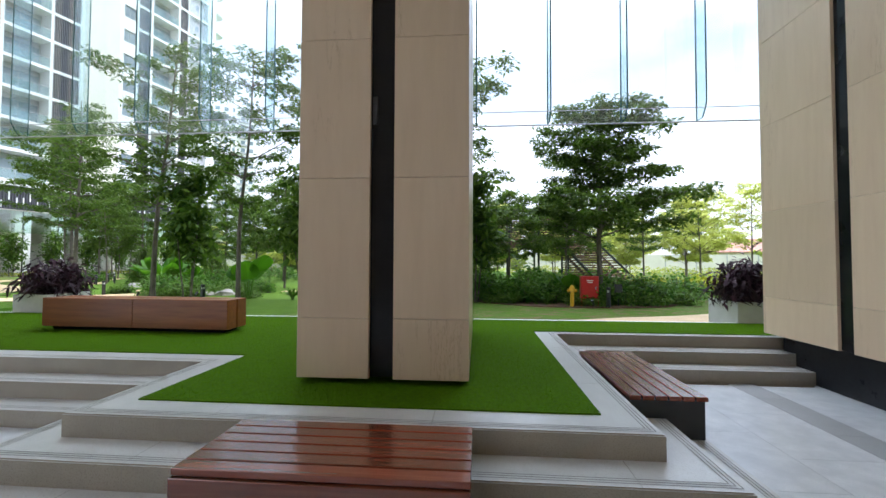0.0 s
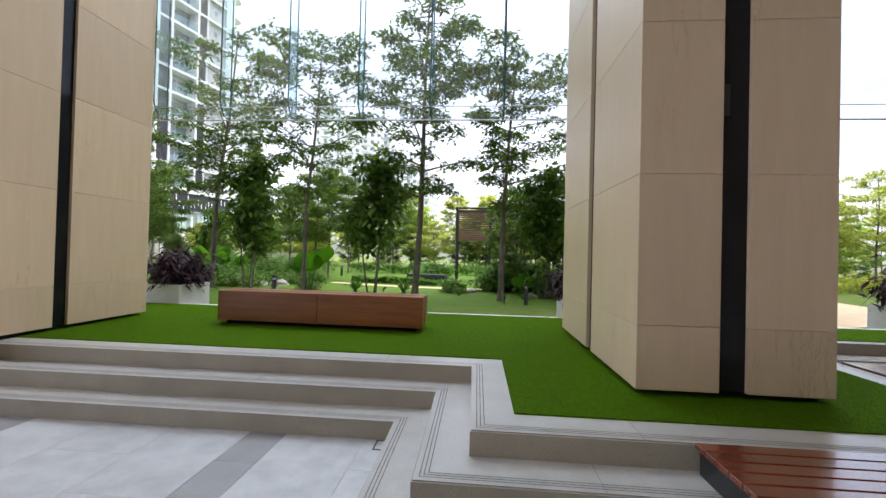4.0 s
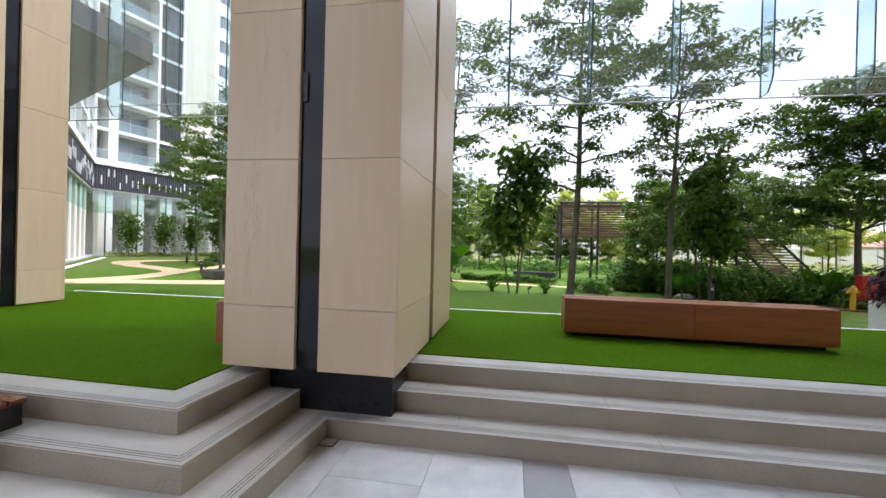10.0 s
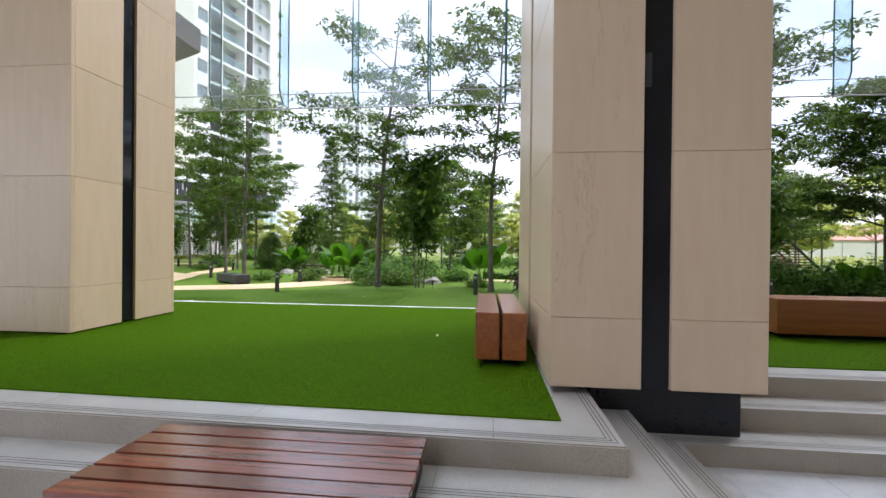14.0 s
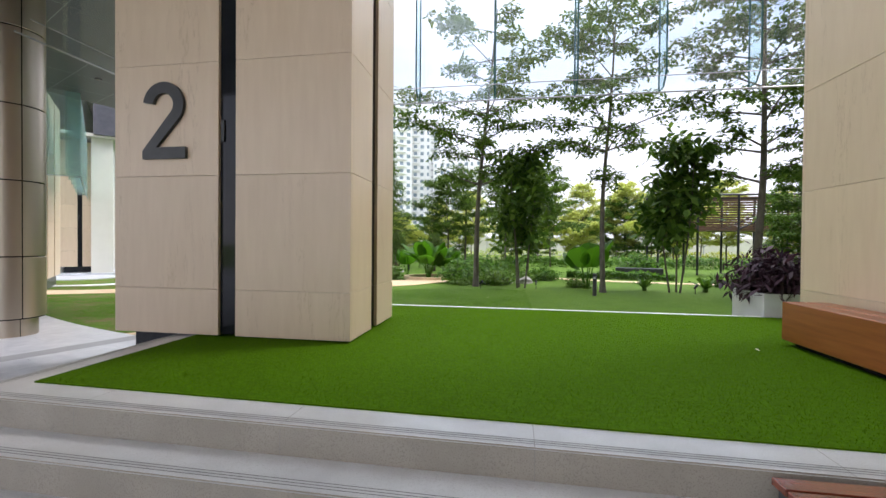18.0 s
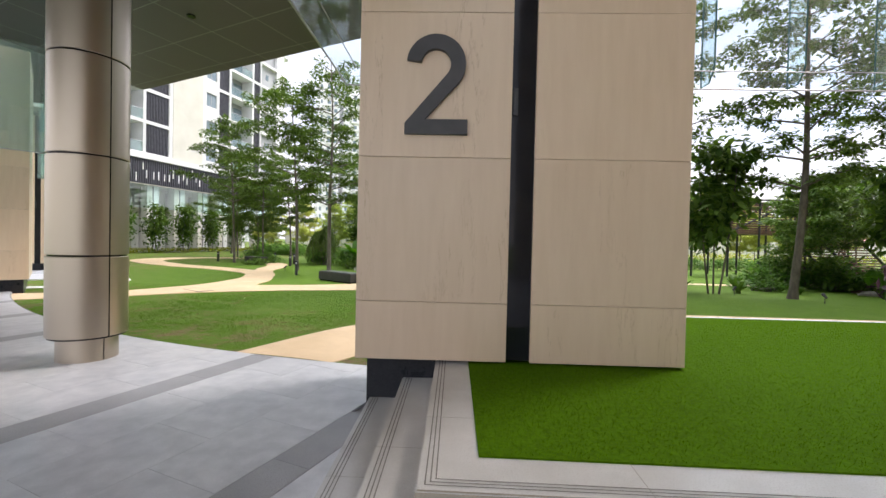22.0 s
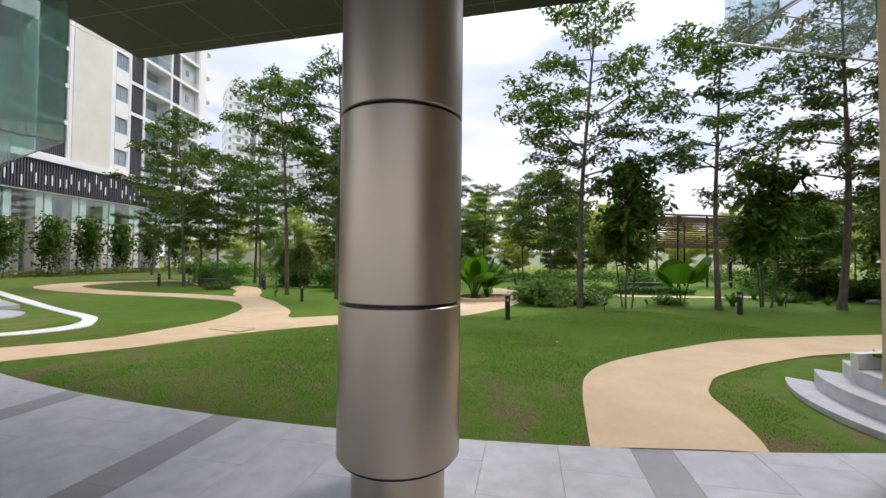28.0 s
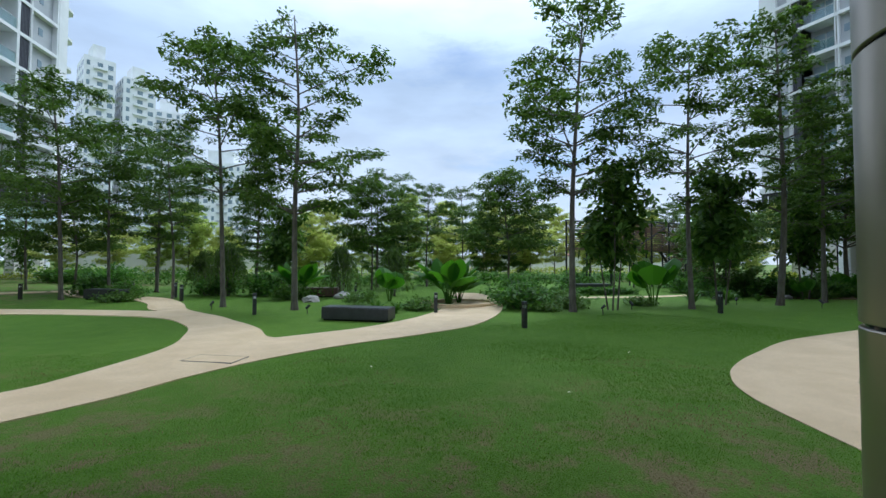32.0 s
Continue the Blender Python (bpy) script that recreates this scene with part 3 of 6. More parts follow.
# ---- columns ----
def column(name, x0, x1, y0, y1, strip_x, strip_y, z_base, joints, plinth, label, z_top=20.0):
    """Stone-clad pier of slabs round a black core, with a black slot in each face and a black plinth."""
    c = tagged(empty(name, (x0 + x1) / 2, (y0 + y1) / 2, plinth[4]), label, "column")
    ox, oy, oz = (x0 + x1) / 2, (y0 + y1) / 2, plinth[4]
    part("core", boxed(x0 + 0.035 - ox, x1 - 0.035 - ox, y0 + 0.035 - oy, y1 - 0.035 - oy, z_base + 0.01 - oz, z_top - oz), BLACK, c, "glossy black core seen in the slots")
    part("plinth", boxed(plinth[0] - ox, plinth[1] - ox, plinth[2] - oy, plinth[3] - oy, 0, z_base + 0.012 - oz, 0.004), PLINTH, c, "recessed polished black granite plinth")
    zs = [z_base] + joints + [z_top]
    gap, th = 0.0018, 0.045
    xs = [(x0, strip_x[0]), (strip_x[1], x1)]
    ys = [(y0 + th, strip_y[0]), (strip_y[1], y1 - th)]
    for za, zb in zip(zs, zs[1:]):
        for xa, xb in xs:
            for ya, yb in ((y0, y0 + th), (y1 - th, y1)):
                part("stone_slab", boxed(xa - ox, xb - ox, ya - oy, yb - oy, za + gap - oz, zb - gap - oz, 0.002), STONE, c)
        for ya, yb in ys:
            for xa, xb in ((x0, x0 + th), (x1 - th, x1)):
                part("stone_slab", boxed(xa - ox, xb - ox, ya - oy, yb - oy, za + gap - oz, zb - gap - oz, 0.002), STONE, c)
    # small metal fitting set in the front slot
    part("slot_fitting", boxed(strip_x[0] + 0.012 - ox, strip_x[0] + 0.052 - ox, y0 + 0.018 - oy, y0 + 0.036 - oy, 2.56 - oz, 2.78 - oz, 0.003), DARKMETAL, c, "small dark metal fitting in the slot")
    return c


AJ = [1.05, 2.135, 3.235, 4.33, 5.43, 6.53, 7.63]
CJ = [1.04, 2.21, 3.37, 4.53, 5.69, 6.85]
column("column", -1.097, 0.238, 3.456, 6.02, (-0.53, -0.34), (4.645, 4.815), 0.588, AJ, (-0.95, 0.09, 3.75, 5.8, DECK), "beige travertine column with a black slot, standing on turf")
column("column", -8.316, -6.967, 3.456, 5.956, (-7.735, -7.55), (4.645, 4.815), 0.59, AJ, (-8.02, -7.03, 3.62, 5.8, 0.05), "beige travertine column with a black slot, on a black plinth among steps")
column("column", -15.707, -13.055, 4.575, 6.03, (-14.48, -14.287), (5.2, 5.39), 0.566, CJ, (-15.645, -13.2, 4.76, 5.82, -0.02), "wide beige travertine column that carries a grey number")
column("column", 3.98, 5.33, 3.456, 6.0, (4.56, 4.745), (4.72, 4.90), 0.588, AJ, (4.11, 5.21, 3.62, 5.85, 0.05), "beige travertine column with a black slot, on a black plinth")

# ---- numeral 2 on the wide column ----
cu = bpy.data.curves.new("numeral", "CURVE")
cu.dimensions = "2D"
cu.fill_mode = "BOTH"
cu.extrude = 0.018
cu.bevel_depth = 0.0015


def numeral_two():
    """The digit's outline: a round hook, a diagonal and a foot."""
    w, hgt, st = 0.50, 0.79, 0.115
    cx, cy, r = 0.243, hgt - 0.235, 0.235
    pts = []
    for a in np.linspace(172, -38, 22):
        pts.append((cx + r * math.cos(radians(a)), cy + r * math.sin(radians(a))))
    pts += [(0.155, st), (w, st), (w, 0), (0, 0), (0, st * 0.72)]
    for a in np.linspace(-38, 172, 22):
        pts.append((cx + (r - st) * math.cos(radians(a)), cy + (r - st) * math.sin(radians(a))))
    return pts


sp = cu.splines.new("POLY")
two_pts = numeral_two()
sp.points.add(len(two_pts) - 1)
for p_, (x, y) in zip(sp.points, two_pts):
    p_.co = (x, y, 0, 1)
sp.use_cyclic_u = True
cu.materials.append(NUMERAL)
two = new("number_sign", cu)
two.matrix_world = pose(-15.335, 4.557, 2.39, 90, 0, 0)
tagged(two, "large dark grey metal numeral two fixed to the stone column", "number")

# ---- round metal column by the lawn ----
CYL_X, CYL_Y, CYL_R = -19.448, 6.234, 0.40


def ring_mesh(r, z0, z1, a0, a1, n=40, lip=0.006):
    bm = bmesh.new()
    rows = []
    for rr, z in ((r - lip, z0), (r, z0 + lip), (r, z1 - lip), (r - lip, z1)):
        rows.append([bm.verts.new((rr * math.cos(a), rr * math.sin(a), z)) for a in np.linspace(a0, a1, n)])
    for ra, rb in zip(rows, rows[1:]):
        for i in range(n - 1):
            bm.faces.new((ra[i], ra[i + 1], rb[i + 1], rb[i]))
    inner = [[bm.verts.new(((r - 0.03) * math.cos(a), (r - 0.03) * math.sin(a), z)) for a in np.linspace(a0, a1, n)] for z in (z0, z1)]
    for i in range(n - 1):
        bm.faces.new((inner[0][i + 1], inner[0][i], rows[0][i], rows[0][i + 1]))
        bm.faces.new((rows[3][i + 1], rows[3][i], inner[1][i], inner[1][i + 1]))
    return bm


cyl = tagged(empty("round_column", CYL_X, CYL_Y, -0.01), "round champagne metal column with dark panel joints", "column")
bm = bmesh.new()
bmesh.ops.create_cone(bm, cap_ends=True, segments=48, radius1=CYL_R - 0.02, radius2=CYL_R - 0.02, depth=8.0, matrix=Matrix.Translation((0, 0, 4.29)))
part("core", bm, BLACK, cyl, "", True)
bm = bmesh.new()
bmesh.ops.create_cone(bm, cap_ends=True, segments=48, radius1=0.305, radius2=0.305, depth=0.34, matrix=Matrix.Translation((0, 0, 0.17)))
part("foot", bm, CHAMP, cyl, "recessed metal foot", True)
seam = math.atan2(6.12 - CYL_Y, -19.115 - CYL_X)
for s in (0, 1):
    part("foot_joint", ring_mesh(0.308, 0.0, 0.30, seam + math.pi * s - 0.014, seam + math.pi * s + 0.014), BLACK, cyl, "dark joint", True)
for za, zb in zip([0.31, 1.29, 2.48, 3.66, 4.86], [1.27, 2.46, 3.64, 4.84, 6.3]):
    for s in (0, 1):
        a0 = seam + math.pi * s + 0.018
        ob = part("metal_panel", ring_mesh(CYL_R, za, zb, a0, a0 + math.pi - 0.036), CHAMP, cyl, "", True)

# for the added unseen walls, toned to warm the bounced light
UNSEENWALL = varied("tan_bounce_wall", (0.42, 0.30, 0.19), (0.48, 0.35, 0.225), 0.6, 1.5)
# ---- unseen high ceiling and walls added to shape light; dark canopy by the garden ----
tagged(new("ceiling", bm_mesh("ceiling", boxed(-15.6, 14, -9, 6.6, 20.0, 20.3), CEIL)), "unseen plain warm beige ceiling added high over the walk to shape light", "ceiling", kind="structure")
tagged(new("wall_back", bm_mesh("wall_back", boxed(-12.5, 14, -9.3, -9, -0.2, 20.0), UNSEENWALL)), "unseen plain tan wall added behind the walk to shape light", "wall", kind="structure")
tagged(new("wall_end", bm_mesh("wall_end", boxed(14.0, 14.3, -9.3, 4.5, -0.2, 20.0), UNSEENWALL)), "unseen plain tan wall added to close the end of the walk", "wall", kind="structure")
tagged(new("wall_upper", bm_mesh("wall_upper", boxed(-15.9, -15.62, -9.3, 3.2, 6.76, 12.5), UNSEENWALL)), "unseen plain tan wall added over the canopy to block sky", "wall", kind="structure")
canopy = tagged(empty("canopy", -20, 6, 6.2), "dark panelled canopy soffit over the plaza", "canopy", kind="structure")
# the rear edge is carried back out of view to cover open sky
CAN = [(-25.0, 14.3), (-15.7, 10.15), (-15.7, -3.5), (-30.5, -3.5)]
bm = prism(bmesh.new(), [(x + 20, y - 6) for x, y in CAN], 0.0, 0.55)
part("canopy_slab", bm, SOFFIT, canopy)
bm = bmesh.new()
ux, uy = (Vector((-15.7, 10.15)) - Vector((-25.0, 14.3))).normalized()
for i in range(0, 7):
    c = Vector((-25.0, 14.3)) + Vector((uy, -ux)) * (0.35 + 1.25 * i)
    a, b = c - Vector((ux, uy)) * (0.05 + 0.3 * i), c + Vector((ux, uy)) * (10.1 - 0.52 * i)
    for p0, p1 in ((a, b),):
        d = Vector((uy, -ux)) * 0.008
        vs = [bm.verts.new((q.x + 20, q.y - 6, -0.004)) for q in (p0 - d, p1 - d, p1 + d, p0 + d)]
        bm.faces.new(vs)
for i in range(0, 7):
    c = Vector((-25.0, 14.3)) + Vector((ux, uy)) * (1.4 * i)
    a, b = c, c + Vector((uy, -ux)) * 9
    d = Vector((ux, uy)) * 0.008
    vs = [bm.verts.new((q.x + 20, q.y - 6, -0.004)) for q in (a - d, b - d, b + d, a + d)]
    bm.faces.new(vs)
part("soffit_joint", bm, JOINT, canopy)
for x, y in ((-20.6, 9.9), (-23.3, 11.0), (-18.2, 8.6), (-21.5, 7.2)):
    bm = bmesh.new()
    bmesh.ops.create_cone(bm, cap_ends=True, segments=20, radius1=0.085, radius2=0.085, depth=0.03, matrix=Matrix.Translation((x + 20, y - 6, -0.01)))
    part("downlight", bm, BLACK, canopy, "small round dark downlight")


# ---- glass screen hung over the edge of the deck ----
screen = tagged(empty("glass_screen", -4, 6.75, 3.6), "frameless glass screen with vertical glass fins", "glass screen")


def pane(name, p0, p1, z0, z1, mat, parent, label="", ox=-4, oy=6.75, oz=3.6, th=0.012):
    (xa, ya), (xb, yb) = p0, p1
    d = Vector((xb - xa, yb - ya)).normalized()
    nrm = Vector((d.y, -d.x)) * th / 2
    out = [(xa + nrm.x - ox, ya + nrm.y - oy), (xb + nrm.x - ox, yb + nrm.y - oy), (xb - nrm.x - ox, yb - nrm.y - oy), (xa - nrm.x - ox, ya - nrm.y - oy)]
    ob = part(name, prism(bmesh.new(), out, z0 - oz, z1 - oz), mat, parent, label)
    ob.visible_shadow = False
    return ob


FIN_X = [3.57 - 1.095 * i for i in range(18, -6, -1)]
prev = -16.4
for x in FIN_X + [9.5]:
    pane("pane", (prev + 0.004, 6.75), (x - 0.004, 6.75), 3.6, 20.0, GLASS, screen)
    prev = x
for i, x in enumerate(FIN_X):
    bm = bmesh.new()
    prof = [(6.735, 3.602), (6.735, 20.0), (6.46, 20.0), (6.46, 3.80), (6.49, 3.72), (6.57, 3.602)]
    vs0 = [bm.verts.new((x - 0.011 + 4, y - 6.75, z - 3.6)) for y, z in prof]
    vs1 = [bm.verts.new((x + 0.011 + 4, y - 6.75, z - 3.6)) for y, z in prof]
    bm.faces.new(vs0)
    bm.faces.new(vs1[::-1])
    for j in range(len(prof)):
        bm.faces.new((vs0[j], vs0[(j + 1) % 6], vs1[(j + 1) % 6], vs1[j])).material_index = 1
    f = part("fin", bm, FIN, screen, "green-edged vertical glass fin")
    f.data.materials.append(GLASSEDGE)
    f.visible_shadow = False
pane("pane", (-16.4, 4.6), (-16.4, 6.75), 3.6, 6.15, GLASS, screen)
bm = bmesh.new()
tube(bm, [(-12.4, 0, 0), (13.5, 0, 0)], [0.011, 0.011], 6)
tube(bm, [(-12.4, -2.6, 0), (-12.4, 0, 0)], [0.011, 0.011], 6)
part("bottom_edge", bm, STEEL, screen, "thin grey edge profile")
bm = bmesh.new()
tube(bm, [(-12.2, -0.32, 0.10), (13.5, -0.32, 0.10)], [0.006, 0.006], 6)
tube(bm, [(-12.2, -2.6, 0.10), (-12.2, -0.32, 0.10)], [0.006, 0.006], 6)
part("tie_rod", bm, STEEL, screen)


# ---- garden paths ----
PATHS = []
LAWNBLADE = leafy("lawn_blade", (0.070, 0.166, 0.007), (0.104, 0.222, 0.012), 0.6, 0.3)


def on_path(x, y):
    for x0, x1, y0, y1, p in PATHS:
        if x0 < x < x1 and y0 < y < y1 and inside(x, y, p):
            return True
    return False


def strip(name, edge_a, edge_b, mat, label, category, lift=0.014, n=8):
    """A paved strip between two edge lines, lying on the lawn."""
    a, b = spline(edge_a, n), spline(edge_b, n)
    m = 160
    ra = [a[min(len(a) - 1, int(i * (len(a) - 1) / m))].lerp(a[min(len(a) - 1, int(i * (len(a) - 1) / m) + 1)], (i * (len(a) - 1) / m) % 1) for i in range(m + 1)]
    rb = [b[min(len(b) - 1, int(i * (len(b) - 1) / m))].lerp(b[min(len(b) - 1, int(i * (len(b) - 1) / m) + 1)], (i * (len(b) - 1) / m) % 1) for i in range(m + 1)]
    ring = [(p.x, p.y) for p in ra[::4]] + [(p.x, p.y) for p in rb[::-4]]
    PATHS.append((min(p[0] for p in ring), max(p[0] for p in ring), min(p[1] for p in ring), max(p[1] for p in ring), ring))
    w = 4
    vs = []
    for p, q in zip(ra, rb):
        for j in range(w + 1):
            c = p.lerp(q, j / w)
            vs.append((c.x, c.y, lawn_z(c.x, c.y) + lift + (0.012 if 0 < j < w else 0.0)))
    k = w + 1
    fs = [(i * k + j, i * k + j + 1, (i + 1) * k + j + 1, (i + 1) * k + j) for i in range(m) for j in range(w)]
    # a short skirt closes each side
    base = len(vs)
    for i in range(m + 1):
        for j in (0, w):
            x, y, z = vs[i * k + j]
            vs.append((x, y, z - 0.08))
    for i in range(m):
        fs.append((i * k, (i + 1) * k, base + 2 * (i + 1), base + 2 * i))
        fs.append((i * k + w, base + 2 * i + 1, base + 2 * (i + 1) + 1, (i + 1) * k + w))
    return tagged(new(name, mesh_from(name, vs, fs, mat)), label, category, kind="structure")


strip("garden_path", [(-25.6, 10.2), (-24.97, 10.78), (-23.66, 11.66), (-22.82, 12.5), (-21.76, 13.25), (-20.29, 13.9), (-18.39, 14.45), (-16.6, 15.3), (-14.4, 17.6), (-12.6, 20.6), (-11.6, 24)],
      [(-27.4, 11.3), (-25.86, 11.95), (-24.75, 12.6), (-23.9, 13.6), (-22.4, 14.9), (-20.9, 15.4), (-19.44, 15.9), (-17.57, 17.2), (-15.6, 19.4), (-13.9, 22.0), (-12.9, 25)],
      PATHMAT, "curving tan paved garden path", "path", 0.016)
strip("garden_path", [(-24.75, 12.4), (-23.6, 14.6), (-23.4, 16.2), (-23.6, 17.9), (-24.7, 20.0), (-27.4, 21.75), (-30.6, 23.2), (-34.0, 25.4), (-36.3, 28.2), (-36.0, 31.8), (-33.4, 33.6), (-30.5, 34.2)],
      [(-20.9, 14.9), (-21.7, 15.3), (-21.9, 16.6), (-22.4, 18.1), (-23.6, 20.6), (-26.6, 22.7), (-29.8, 24.3), (-32.6, 26.3), (-34.4, 28.6), (-34.0, 31.2), (-32.6, 32.4), (-30.4, 33.0)],
      PATHMAT, "curving tan paved garden path", "path", 0.020)
strip("garden_path", [(-24.2, 20.6), (-25.2, 22.4), (-25.7, 24.6), (-26.8, 26.8), (-29, 28.8), (-31, 33)], [(-23.2, 20.0), (-24.0, 21.8), (-24.5, 24.3), (-25.6, 27.2), (-28, 29.6), (-29.8, 33)], PATHMAT, "narrow tan paved garden path", "path", 0.024)
strip("garden_path", [(-17.82, 6.65), (-17.5, 7.3), (-17.15, 7.98), (-16.75, 8.62), (-16.2, 9.15), (-15.4, 9.6), (-14.2, 9.92), (-11.6, 10.18), (-4, 10.1), (0, 10.2), (2.3, 10.5), (3.9, 11.2), (6.5, 12.3), (9.5, 15), (10.5, 18.5)],
      [(-16.41, 6.33), (-16.2, 6.65), (-15.95, 7.15), (-15.72, 7.65), (-15.4, 8.0), (-14.85, 8.37), (-13.5, 8.7), (-11.3, 8.9), (-4, 9.0), (0, 9.0), (2.5, 9.3), (4.2, 9.9), (5.8, 10.3), (8.8, 11.9), (11.5, 15), (12.3, 18.5)], PATHMAT, "curving tan paved garden path", "path", 0.010)
strip("garden_path", [(-9.5, 20.4), (-6.0, 19.2), (-2, 19.0), (2, 20.5)], [(-9.3, 21.0), (-5.9, 19.8), (-2, 19.6), (1.8, 21.1)], PATHMAT, "narrow pale path among the shrubs", "path", 0.018)
strip("white_edging", [(-27.6, 12.7), (-26.91, 13.14), (-26.45, 13.38), (-26.05, 13.85), (-25.95, 14.4), (-26.15, 14.97), (-26.55, 15.78), (-27.22, 16.5), (-28.7, 17.9), (-31.2, 20.5), (-35.4, 24.9), (-43, 32.9)],
      [(-27.9, 13.1), (-27.21, 13.5), (-26.8, 13.8), (-26.5, 14.2), (-26.42, 14.6), (-26.58, 15.2), (-26.95, 15.8), (-27.5, 16.35), (-28.95, 17.75), (-31.45, 20.25), (-35.65, 24.65), (-43.25, 32.65)], WHITE, "thin white kerb curving across the lawn", "kerb", 0.02)
bm = prism(bmesh.new(), [(-30.6 + 1.95 * math.cos(a), 16.1 + 1.5 * math.sin(a)) for a in np.linspace(0, 2 * math.pi, 40)[:-1]], -0.2, -0.06)
tagged(new("pavement", bm_mesh("pavement", bm, TILE)), "round patch of white paving in the lawn", "paving", kind="structure")


def thick_at(x, y):
    """Grass thins out in worn patches near the paving."""
    d = O_R - math.hypot(x - O_X, y - O_Y)
    if d > 4.2:
        return True
    v = noise.noise((x * 0.9, y * 0.9, 3.1)) + 0.6 * noise.noise((x * 2.7, y * 2.7, 7.7))
    return rng.random() < max(0.05, min(1.0, 0.50 + 0.22 * d - 2.8 * v))


blades("lawn_grass", 430000, (-27, -11, 5.9, 15), 0.024, 0.0048, lambda x, y: lawn_z(x, y) - 0.004,
       lambda x, y: math.hypot(x - O_X, y - O_Y) < O_R - 0.03 and (y > 6.9 or x < -15.6) and not (math.hypot(x + 12.9, y - 6.2) < 2.5) and rng.random() < (1.2 - 0.09 * (y - 6)) and thick_at(x, y) and not on_path(x, y), LAWNBLADE, "short mown lawn grass")

# ---- leaves ----
def leaf_mesh(name, centres, size, mat, aspect=0.45, droop=0.35, flat=0.0, seed=1, size_var=0.35):
    """Many pointed leaves, two folded triangles pairs each, as one mesh."""
    r = np.random.default_rng(seed)
    c = np.asarray(centres, float)
    n = len(c)
    yaw = r.uniform(0, 2 * math.pi, n)
    pitch = r.normal(-droop, 0.45, n) * (1 - flat)
    roll = r.normal(0, 0.5, n) * (1 - 0.6 * flat)
    s = size * r.uniform(1 - size_var, 1 + size_var, n)
    d = np.stack([np.cos(yaw) * np.cos(pitch), np.sin(yaw) * np.cos(pitch), np.sin(pitch)], 1)
    side = np.stack([-np.sin(yaw), np.cos(yaw), 0 * yaw], 1)
    up = np.cross(d, side) * -1
    side = side * np.cos(roll)[:, None] + up * np.sin(roll)[:, None]
    v = np.empty((n, 4, 3))
    v[:, 0] = c
    v[:, 1] = c + d * (s * 0.5)[:, None] + side * (s * aspect / 2)[:, None]
    v[:, 2] = c + d * s[:, None] - np.array([0, 0, 1]) * (s * 0.12)[:, None]
    v[:, 3] = c + d * (s * 0.5)[:, None] - side * (s * aspect / 2)[:, None]
    me = bpy.data.meshes.new(name)
    me.vertices.add(4 * n)
    me.vertices.foreach_set("co", v.ravel())
    me.loops.add(4 * n)
    me.loops.foreach_set("vertex_index", np.arange(4 * n, dtype=np.int32))
    me.polygons.add(n)
    me.polygons.foreach_set("loop_start", np.arange(0, 4 * n, 4, dtype=np.int32))
    me.materials.append(mat)
    me.update()
    return me


